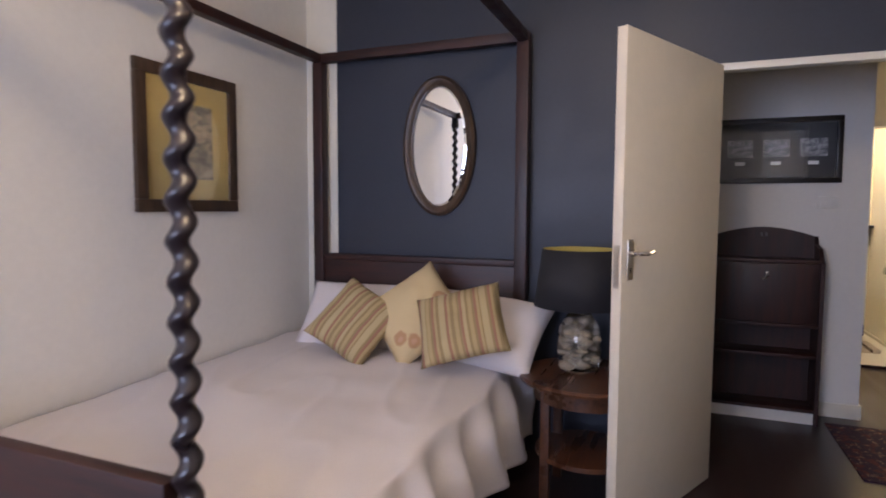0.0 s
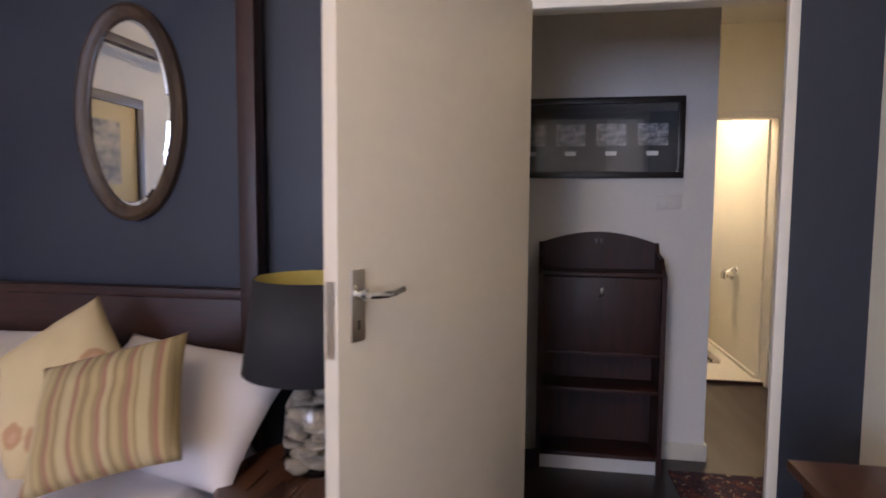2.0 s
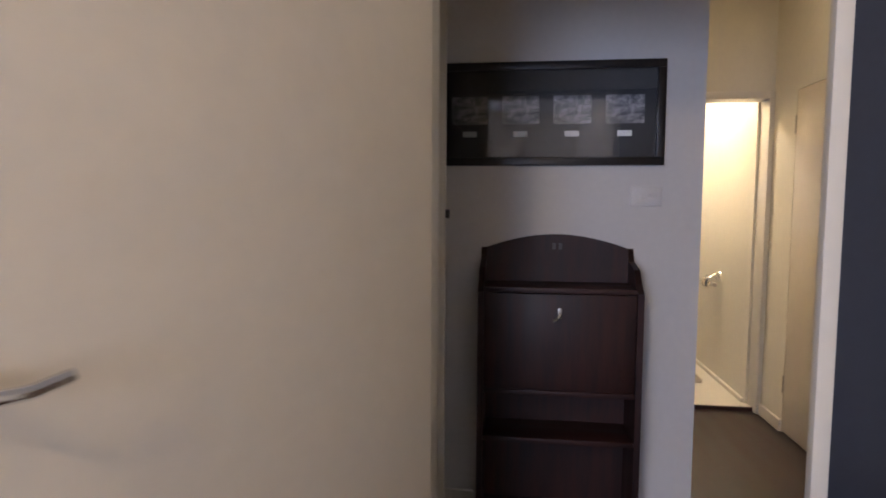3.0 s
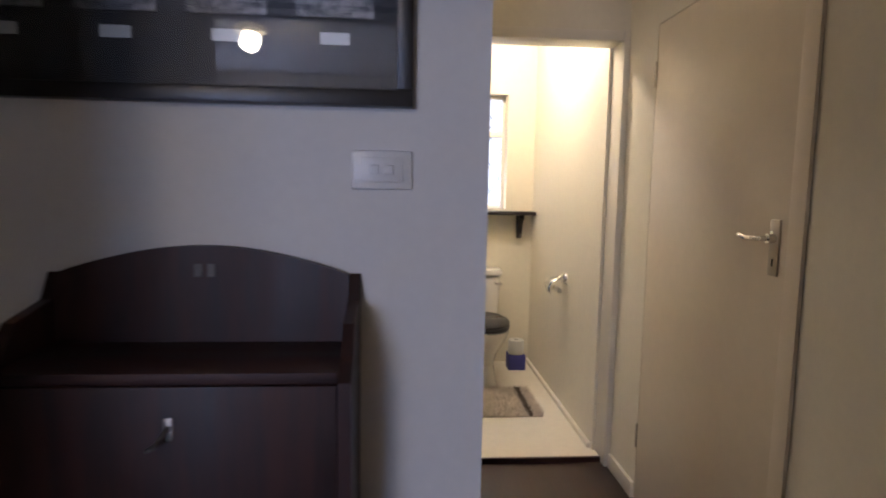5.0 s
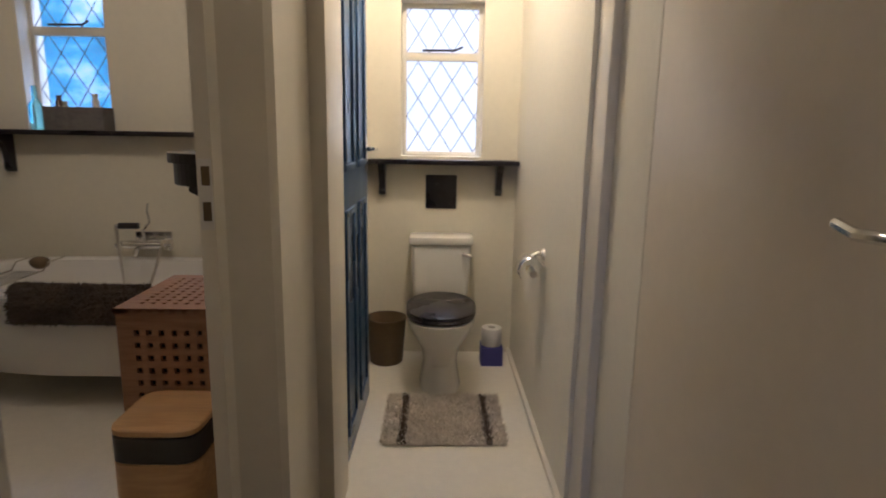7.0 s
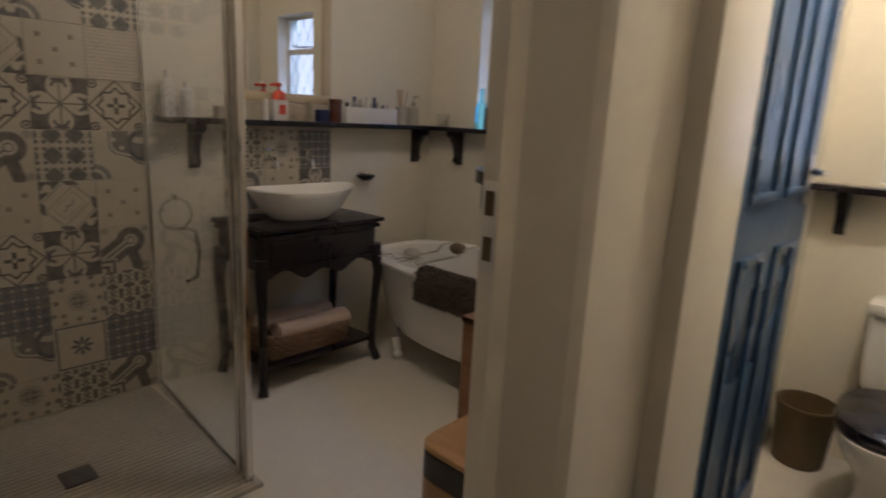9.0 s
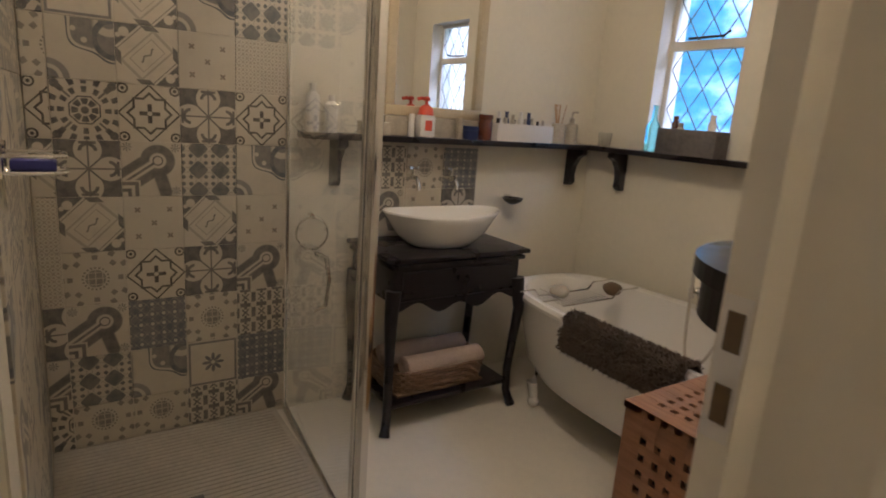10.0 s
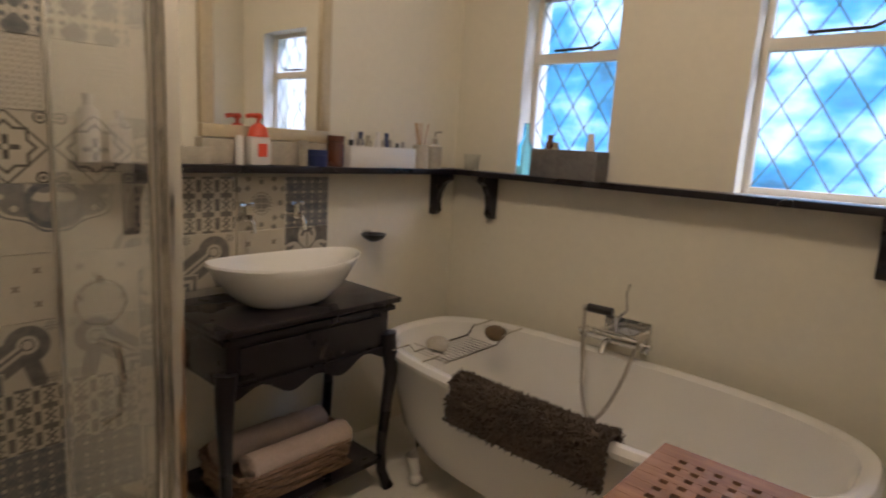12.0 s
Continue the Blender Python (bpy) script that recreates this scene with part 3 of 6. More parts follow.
def window(no, x0, x1, z0, z1, trans, mat, shut):
    """A leaded casement with a fanlight above a transom, set back in the reveal."""
    y = BY + 0.09
    e = structure(boxes("window_%d" % no, [(x0, x0 + 0.025, y, y + 0.035, z0, z1), (x1 - 0.025, x1, y, y + 0.035, z0, z1), (x0 + 0.025, x1 - 0.025, y, y + 0.035, z0, z0 + 0.025), (x0 + 0.025, x1 - 0.025, y, y + 0.035, z1 - 0.025, z1), (x0 + 0.025, x1 - 0.025, y - 0.006, y + 0.035, trans - 0.022, trans + 0.022)], GLOSS_WHITE, bev=0.003), "white steel window with diamond leaded panes")
    for a, b in ((z0 + 0.025, trans - 0.022), (trans + 0.022, z1 - 0.025)):
        p = boxes("pane", [(x0 + 0.025, x1 - 0.025, y + 0.014, y + 0.018, a, b)], mat, e)
        p.visible_shadow = False
        bm = bmesh.new()
        xa, xb = x0 + 0.025, x1 - 0.025
        stepx, k = 0.125, 1.55
        for sgn in (1, -1):
            i = -12
            while i < 14:
                c = xa + i * stepx
                # the lead follows x = c + sgn * (z - a) / k, clipped to the pane
                za, zb = a, b
                xs, xe = c, c + sgn * (b - a) / k
                lo, hi = 0.0, 1.0
                dx = xe - xs
                for lim, sg in ((xa, 1), (xb, -1)):
                    num = (lim - xs) * sg
                    den = dx * sg
                    if abs(den) > 1e-6:
                        u = num / den
                        if den > 0:
                            lo = max(lo, u)
                        else:
                            hi = min(hi, u)
                if hi - lo > 0.02:
                    b_tube(bm, [(xs + dx * lo, y + 0.011, za + (zb - za) * lo), (xs + dx * hi, y + 0.011, za + (zb - za) * hi)], 0.0026, 4)
                i += 1
        make("leading", bm, LEAD, e)
    bm = bmesh.new()
    xm = (x0 + x1) / 2
    b_tube(bm, [(xm - 0.11, y - 0.02, trans + 0.03), (xm + 0.07, y - 0.02, trans + 0.033), (xm + 0.11, y - 0.03, trans + 0.05)], 0.006, 6)
    make("stay", bm, FRAME_BLACK, e, True)
    return e


window(1, *W[0], 1.785, GLASS, True)
window(2, *W[1], 1.785, GLASS, True)
window(3, *W[2], 1.69, FROST, True)
e = structure(boxes("window_4", [(-1.3, -1.26, -1.22, -1.17, 0.9, 2.1), (0.16, 0.2, -1.22, -1.17, 0.9, 2.1), (-1.26, 0.16, -1.22, -1.17, 0.9, 0.94), (-1.26, 0.16, -1.22, -1.17, 2.06, 2.1), (-0.57, -0.53, -1.22, -1.17, 0.94, 2.06)], GLOSS_WHITE), "white bedroom window frame")
structure(boxes("backdrop", [(-3.5, 5.0, 9.6, 9.62, -1.0, 5.0)], YARD), "blurred blue garden beyond the bathroom windows")
structure(boxes("backdrop", [(1.40, 2.55, 8.95, 8.97, -1.0, 5.0)], BRIGHT), "bright sky beyond the toilet window")
structure(boxes("backdrop", [(-4.0, 3.0, -3.6, -3.58, -1.0, 5.0)], YARD), "blurred garden beyond the bedroom window")
structure(boxes("ground", [(-300, 300, -300, 300, -0.4, -0.3)], plain("earth", (0.12, 0.11, 0.08), 0.9)), "bare ground round the house")


# ---- doors ----
def lever(parent, flip=1.0, at=(0, 0, 0)):
    """A plate with lever and keyhole on the plane x, z at y; flip points the lever."""
    x, y, z = at
    plate = box("handle_plate", x - 0.02, x + 0.02, y - 0.006, y, z - 0.076, z + 0.076, SATIN, parent, 0.003)
    tagged(plate, "satin metal lock plate")
    bm = bmesh.new()
    b_lathe(bm, [(0.013, 0), (0.013, 0.02)], (0, 0, 0), 12)
    for v in bm.verts:
        v.co = Vector((x + v.co.x, y - 0.006 - v.co.z, z + 0.025 + v.co.y))
    b_tube(bm, [(x, y - 0.022, z + 0.025), (x, y - 0.045, z + 0.025), (x + flip * 0.012, y - 0.05, z + 0.025), (x + flip * 0.06, y - 0.05, z + 0.022), (x + flip * 0.098, y - 0.046, z + 0.028)], 0.0075, 8)
    tagged(make("lever", bm, CHROME, parent, True), "polished lever handle")
    tagged(box("keyhole", x - 0.003, x + 0.003, y - 0.0075, y - 0.0055, z - 0.05, z - 0.03, FRAME_BLACK, parent, 0), "dark keyhole")


def leaf(name, label, width, height, mat, m, hinge="left", panels=False, knob=False):
    """A door leaf along +x from its hinge, its face towards -y, then put at the pose m."""
    e = thing(name, (0, 0, 0), label, "door")
    box("panel", 0, width, 0, 0.04, 0.008, height, mat, e, 0.003)
    if panels:
        for a, b in ((0.12, 0.98), (1.12, height - 0.12)):
            for x0, x1 in ((0.1, width / 2 - 0.05), (width / 2 + 0.05, width - 0.1)) if not knob else ((0.12, width - 0.12),):
                bm = bmesh.new()
                for r in ((x0, x1, a, a + 0.025), (x0, x1, b - 0.025, b), (x0, x0 + 0.025, a + 0.025, b - 0.025), (x1 - 0.025, x1, a + 0.025, b - 0.025)):
                    b_box(bm, r[0], r[1], -0.01, 0.0, r[2], r[3], 0.003)
                make("moulding", bm, mat, e, True)
    if knob:
        lathe("knob", [(0.008, 0), (0.024, 0.012), (0.03, 0.03), (0.022, 0.045), (0.0, 0.05)], (0, 0, 0), FRAME_BLACK, e).matrix_basis = pose(width - 0.07, 0.0, 1.295, 90)
        box("keyhole", width - 0.085, width - 0.055, -0.004, 0, 1.17, 1.2, FRAME_BLACK, e, 0.001)
        box("latch", width, width + 0.014, 0.01, 0.03, 1.255, 1.285, FRAME_BLACK, e, 0.002)
    else:
        hx, sg = (0.055, 1.0) if hinge == "right" else (width - 0.055, -1.0)
        lever(e, sg, (hx, 0.0, 1.105 if hinge == "right" else 1.16))
        ex = -0.0015 if hinge == "right" else width - 0.0005
        box("latch_plate", ex, ex + 0.002, 0.008, 0.032, 1.0, 1.16, SATIN, e, 0)
    e.matrix_basis = m
    return e


leaf("bedroom_door", "cream painted flush door standing open with a lever handle", 0.86, 1.95, DOOR_PAINT, pose(0.25, 3.01, 0, 0, 0, 65.1), "right")
leaf("cupboard_door", "cream flush cupboard door, closed, with a lever handle", 0.86, 1.95, DOOR_PAINT, pose(EX + 0.001, 6.126, 0, 0, 0, -90))
leaf("toilet_door", "blue panelled toilet door standing open", 0.72, 1.95, DOOR_BLUE, pose(1.515, 6.70, 0.024, 0, 0, 89), panels=True)
leaf("hall_door", "white panelled door with a black knob, ajar", 0.80, 1.97, GLOSS_WHITE, pose(-0.255, 4.55, 0, 0, 0, 2), panels=True, knob=True)
structure(boxes("door_trim", [(EX - 0.012, EX, 5.20, 5.259, 0, 2.0)], DOOR_PAINT, bev=0.003), "cream cupboard door trim")
for z in (0.28, 1.76):
    tagged(tube("hinge", [(EX - 0.001, 6.128, z - 0.05), (EX - 0.001, 6.128, z + 0.05)], 0.006, SATIN), "small steel door hinge", "hinge", "cupboard hinges")
tagged(boxes("strike_plate", [(1.374, 1.376, 3.81, 3.84, 1.03, 1.19)], SATIN), "metal strike plate in the bedroom door frame", "strike plate")
strike = tagged(box("strike_plate", 1.337, 1.366, 6.001, 6.004, 1.07, 1.22, PLASTIC_W, None, 0.001), "painted strike plate with two slots in the bathroom door jamb", "strike plate")
for z0, z1 in ((1.09, 1.13), (1.165, 1.205)):
    box("slot", 1.345, 1.362, 5.9985, 6.001, z0, z1, BIN_BROWN, strike, 0)

# ---- bedroom ----
bed = thing("four_poster_bed", (-0.9, 2.66, 0), "dark wooden four-poster bed with barley-twist foot posts", "bed")
BX0, BX1, BYF, BYH = -1.53, -0.31, 1.60, 3.735
for x in (BX0, BX1):
    box("head_post", x - 0.032, x + 0.032, BYH - 0.032, BYH + 0.032, 0, 2.13, MAHOGANY, bed, 0.006)
for x in (BX0, BX1 - 0.088):
    bm = bmesh.new()
    rings, n = [], 14
    for k in range(240):
        z = 0.62 + 1.42 * k / 239
        a0 = z * 2 * math.pi / 0.074
        ring = []
        for i in range(n):
            t = 2 * math.pi * i / n
            rr = 0.0215
            ring.append((x + 0.0075 * math.cos(a0) + rr * math.cos(t), BYF + 0.0075 * math.sin(a0) + rr * math.sin(t), z))
        rings.append(ring)
    b_loft(bm, rings)
    tagged(make("twisted_post", bm, EBONY, bed, True), "barley-twist ebony post")
    lathe("post_foot", [(0.03, 0), (0.045, 0.03), (0.03, 0.1), (0.045, 0.2), (0.045, 0.56), (0.03, 0.62)], (x, BYF, 0), EBONY, bed)
    lathe("post_head", [(0.03, 0), (0.036, 0.02), (0.03, 0.09)], (x, BYF, 2.04), EBONY, bed)
boxes("canopy_rail", [(BX0 - 0.03, BX1 + 0.03, BYH - 0.026, BYH + 0.026, 2.13, 2.18)], MAHOGANY_H, bed, 0.004)
boxes("canopy_rail", [(BX0 - 0.03, BX1 + 0.03, BYF - 0.026, BYF + 0.026, 2.13, 2.18)], MAHOGANY_H, bed, 0.004)
for x in (BX0, BX1):
    boxes("canopy_rail", [(x - 0.026, x + 0.026, BYF + 0.026, BYH - 0.026, 2.132, 2.178)], MAHOGANY, bed, 0.004)
bm = bmesh.new()
b_box(bm, BX0 + 0.032, BX1 - 0.032, BYH - 0.016, BYH + 0.016, 0.4, 0.99, 0.004)
b_box(bm, BX0 + 0.032, BX1 - 0.032, BYH - 0.026, BYH + 0.026, 0.99, 1.025, 0.008)
make("headboard", bm, MAHOGANY_H, bed, True)
boxes("foot_rail", [(BX0 + 0.03, BX1 - 0.13, BYF - 0.02, BYF + 0.02, 0.3, 0.775)], MAHOGANY_H, bed, 0.008)
boxes("side_rail", [(BX1 - 0.02, BX1 + 0.015, BYF + 0.04, BYH - 0.04, 0.24, 0.36)], MAHOGANY, bed, 0.006)
boxes("mattress", [(-1.60, -0.31, BYF + 0.05, BYH - 0.03, 0.30, 0.50)], LINEN, bed, 0.04)


def duvet():
    """A quilt over the mattress that hangs in folds on its open side."""
    bm = bmesh.new()
    nx, ny = 110, 120
    grid = []
    for j in range(ny + 1):
        y = BYF + 0.03 + (BYH - 0.10 - BYF) * j / ny
        row = []
        for i in range(nx + 1):
            u = 1.72 * i / nx
            fold = noise.noise(Vector((u * 2.2, y * 2.5, 3.1))) * 0.011 + noise.noise(Vector((u * 6, y * 5, 1.0))) * 0.009 + (1 - abs(noise.noise(Vector((u * 3.2 + y * 1.6, y * 1.1 - u * 1.5, 4.0))))) ** 9 * 0.010
            flat = 1.33
            if u < flat:
                edge = max(0.0, u - flat + 0.16) / 0.16
                x, z = -1.635 + u, 0.555 + fold - 0.035 * edge * edge
                z += 0.025 * noise.noise(Vector((x * 1.2, y * 1.3, 8)))
                if y < BYF + 0.12:
                    z -= 0.10 * ((BYF + 0.12 - y) / 0.09) ** 2 * 0.6
            else:
                d = u - flat
                wave = 0.034 * math.sin(y * 19 + 2.5 * noise.noise(Vector((y * 2, d * 3, 0)))) * min(1.0, d / 0.12)
                x, z = -0.305 + 0.05 * math.sin(min(1.0, d / 0.2) * 1.57) + wave + 0.10 * d, 0.52 - d + 0.01 * math.sin(y * 9)
            row.append(bm.verts.new((x, y, z)))
        grid.append(row)
    for a, b in zip(grid, grid[1:]):
        for i in range(nx):
            bm.faces.new((a[i], a[i + 1], b[i + 1], b[i]))
    ob = make("duvet", bm, LINEN, None, True)
    m = ob.modifiers.new("thick", "SOLIDIFY")
    m.thickness = 0.018
    ob.data.set_sharp_from_angle(angle=radians(180))
    return tagged(ob, "rumpled white cotton duvet spread over the bed", "duvet")


duvet()


def cushion(name, w, h, d, mat, m, label, category, group="", seed=0):
    bm = bmesh.new()
    n = 22
    for s in (1, -1):
        grid = []
        for j in range(n + 1):
            row = []
            for i in range(n + 1):
                u, v = 2 * i / n - 1, 2 * j / n - 1
                bulge = (max(0.0, 1 - abs(u) ** 2.6) * max(0.0, 1 - abs(v) ** 2.6)) ** 0.55
                pinch = 1 - 0.06 * (1 - v * v) * abs(u) - 0.0
                pin2 = 1 - 0.06 * (1 - u * u) * abs(v)
                wr = 0.012 * noise.noise(Vector((u * 2.5, v * 2.5, seed + s)))
                row.append(bm.verts.new((u * w / 2 * pinch, v * h / 2 * pin2, s * (d / 2 * bulge + wr * bulge))))
            grid.append(row)
        for a, b in zip(grid, grid[1:]):
            for i in range(n):
                f = (a[i], a[i + 1], b[i + 1], b[i])
                bm.faces.new(f if s > 0 else tuple(reversed(f)))
    bmesh.ops.remove_doubles(bm, verts=bm.verts, dist=0.0008)
    me = bpy.data.meshes.new(name)
    bm.to_mesh(me)
    bm.free()
    me.materials.append(mat)
    me.polygons.foreach_set("use_smooth", [True] * len(me.polygons))
    ob = new(name, me)
    ob.matrix_basis = m
    return tagged(ob, label, category, group)


cushion("pillow", 0.66, 0.42, 0.17, LINEN, pose(-1.17, 3.54, 0.705, 52, 0, 4), "white cotton pillow against the headboard", "pillow", "white pillows", 1)
cushion("pillow", 0.66, 0.44, 0.18, LINEN, pose(-0.45, 3.49, 0.70, 40, 4, -8), "white cotton pillow against the headboard", "pillow", "white pillows", 2)
cushion("cushion", 0.42, 0.42, 0.16, FLORAL, pose(-0.74, 3.37, 0.775, 56, 0, 4) @ pose(0, 0, 0, 0, 0, 42), "cream floral square cushion set on its corner", "cushion", "bed cushions", 3)
cushion("cushion", 0.37, 0.37, 0.14, STRIPE, pose(-1.02, 3.26, 0.735, 52, -16, 26) @ pose(0, 0, 0, 0, 0, -52), "gold and red striped square cushion", "cushion", "bed cushions", 4)
cushion("cushion", 0.40, 0.37, 0.14, STRIPE, pose(-0.45, 3.22, 0.775, 48, 8, -6) @ pose(0, 0, 0, 0, 0, 30), "gold and red striped square cushion", "cushion", "bed cushions", 5)


def picture(name, x, y0, y1, z0, z1, label):
    """A framed print on a wall that faces +x."""
    e = thing(name, (x, (y0 + y1) / 2, z0), label, "picture")
    w = 0.055
    boxes("frame", [(x, x + 0.025, y0, y1, z0, z0 + w), (x, x + 0.025, y0, y1, z1 - w, z1), (x, x + 0.025, y0, y0 + w, z0 + w, z1 - w), (x, x + 0.025, y1 - w, y1, z0 + w, z1 - w)], OAK_FRAME, e, 0.005)
    boxes("mount", [(x, x + 0.010, y0 + w, y1 - w, z0 + w, z1 - w)], OCHRE, e)
    boxes("print", [(x + 0.010, x + 0.014, y0 + 0.19, y1 - 0.16, z0 + 0.15, z1 - 0.15)], SEPIA, e)
    boxes("glazing", [(x + 0.018, x + 0.021, y0 + w, y1 - w, z0 + w, z1 - w)], GLASS, e).visible_shadow = False


picture("framed_print", WX, 2.565, 3.155, 1.27, 1.91, "sepia print in a dark frame with an ochre mount")


def oval_mirror():
    e = thing("oval_mirror", (-0.795, NY, 1.255), "oval wall mirror in a carved dark wood frame", "mirror")
    c, n = (-0.795, NY - 0.02, 1.632), 64
    bm = bmesh.new()
    prof = [(0.0, 0.02), (0.0, -0.004), (0.014, -0.018), (0.034, -0.02), (0.05, -0.008), (0.052, 0.02)]
    rings = []
    for i in range(n):
        a = 2 * math.pi * i / n
        rings.append([(c[0] + (0.163 + p) * math.cos(a), c[1] + q, c[2] + (0.33 + p) * math.sin(a)) for p, q in prof])
    rings.append(rings[0])
    b_loft(bm, rings, False)
    bmesh.ops.remove_doubles(bm, verts=bm.verts, dist=0.0004)
    make("frame", bm, OAK_FRAME, e, True)
    bm = bmesh.new()
    b_loft(bm, [[(c[0] + k * 0.166 * math.cos(2 * math.pi * i / n), c[1] + q, c[2] + k2 * 0.333 * math.sin(2 * math.pi * i / n)) for i in range(n)] for k, k2, q in ((1, 1, 0.016), (1, 1, 0.006), (0.9, 0.95, 0.002))])
    make("glass", bm, MIRROR, e)


oval_mirror()

table = thing("side_table", (0.08, 3.40, 0), "round dark wooden side table with a lower shelf", "table")
lathe("top", [(0.27, 0), (0.295, 0.008), (0.30, 0.02), (0.29, 0.03)], (0.08, 3.40, 0.53), WALNUT, table, 40)
lathe("apron", [(0.23, 0), (0.23, 0.07)], (0.08, 3.40, 0.46), WALNUT, table, 32)
lathe("shelf", [(0.22, 0), (0.22, 0.02)], (0.08, 3.40, 0.2), WALNUT, table, 32)
for a in (45, 135, 225, 315):
    x, y = 0.08 + 0.21 * math.cos(radians(a)), 3.40 + 0.21 * math.sin(radians(a))
    boxes("leg", [(x - 0.02, x + 0.02, y - 0.02, y + 0.02, 0, 0.53)], WALNUT, table, 0.004)


def shell_lamp():
    e = thing("table_lamp", (0.04, 3.43, 0.56), "table lamp with a glass jar of seashells and a black shade", "lamp")
    c = (0.04, 3.43, 0.56)
    jar = lathe("jar", [(0.06, 0.0), (0.09, 0.02), (0.098, 0.1), (0.09, 0.2), (0.06, 0.25), (0.045, 0.27), (0.05, 0.29)], c, GLASS, e)
    jar.visible_shadow = False
    rnd = random.Random(5)
    bm = bmesh.new()
    for k in range(44):
        z = 0.02 + 0.19 * k / 44
        a, rr = rnd.random() * 6.28, 0.072 * rnd.random() ** 0.5
        vs = bmesh.ops.create_icosphere(bm, subdivisions=2, radius=0.021 + 0.012 * rnd.random())["verts"]
        sx, sz = 0.8 + 0.5 * rnd.random(), 0.5 + 0.4 * rnd.random()
        for v in vs:
            b = 1 + 0.12 * math.sin(14 * math.atan2(v.co.y, v.co.x))
            v.co = Vector((v.co.x * sx * b + c[0] + rr * math.cos(a), v.co.y * b + c[1] + rr * math.sin(a), v.co.z * sz + c[2] + z + 0.015))
    tagged(make("shells", bm, SHELL, e, True), "pale seashells filling the jar", kind="stuff")
    lathe("neck", [(0.05, 0.0), (0.05, 0.015), (0.012, 0.03), (0.012, 0.2)], (c[0], c[1], c[2] + 0.285), SATIN, e)
    for nm, m, d in (("shade", SHADE_BLACK, 0.0), ("lining", SHADE_GOLD, -0.003)):
        bm = bmesh.new()
        b_lathe(bm, [(0.205 + d, 0.30), (0.17 + d, 0.555)], c, 48, cap=False)
        o = make(nm, bm, m, e, True)
        o.modifiers.new("t", "SOLIDIFY").thickness = 0.002


shell_lamp()


def chest():
    e = thing("chest_of_drawers", (1.41, 2.74, 0), "reddish brown wooden chest of drawers", "chest")
    boxes("top", [(1.205, 1.61, 2.18, 3.29, 0.725, 0.75)], WALNUT, e, 0.005)
    boxes("body", [(1.235, 1.61, 2.2, 3.27, 0.08, 0.725)], WALNUT, e, 0.003)
    for z0, z1 in ((0.1, 0.3), (0.31, 0.51), (0.52, 0.715)):
        boxes("drawer", [(1.221, 1.236, 2.23, 3.24, z0, z1)], WALNUT, e, 0.004)
        for y in (2.5, 2.97):
            lathe("knob", [(0.008, 0), (0.016, 0.012), (0.014, 0.022), (0.0, 0.026)], (0, 0, 0), WALNUT, e).matrix_basis = pose(1.221, y, (z0 + z1) / 2, 0, -90)
    for x in (1.26, 1.585):
        for y in (2.225, 3.245):
            boxes("foot", [(x - 0.025, x + 0.025, y - 0.025, y + 0.025, 0, 0.08)], WALNUT, e, 0.003)


chest()
tagged(boxes("rug", [(1.30, 2.1, 4.05, 4.86, 0.0, 0.008)], RUG), "worn red persian rug on the hall floor", "rug")


def pendant(name, x, y, label):
    e = thing(name, (x, y, 2.5), label, "lamp")
    lathe("rose", [(0.05, 0), (0.05, 0.015), (0.03, 0.025)], (x, y, CEIL - 0.025), PLASTIC_W, e)
    bm = bmesh.new()
    b_lathe(bm, [(0.13, 0.0), (0.14, 0.01), (0.11, 0.05), (0.05, 0.07)], (x, y, CEIL - 0.095), 28, cap=False)
    make("bowl", bm, BULB, e, True)


pendant("ceiling_lamp_shade", 0.1, 1.2, "lit glass ceiling lamp in the bedroom")
pendant("ceiling_lamp_shade", 1.88, 7.1, "lit glass ceiling lamp in the toilet")
pendant("ceiling_lamp_shade", 0.45, 6.5, "lit glass ceiling lamp in the bathroom")
# invented fitting for the passage fill, out of sight
pendant("ceiling_lamp_shade", 2.0, 5.5, "glowing glass bowl added to go with the passage fill light, unseen")


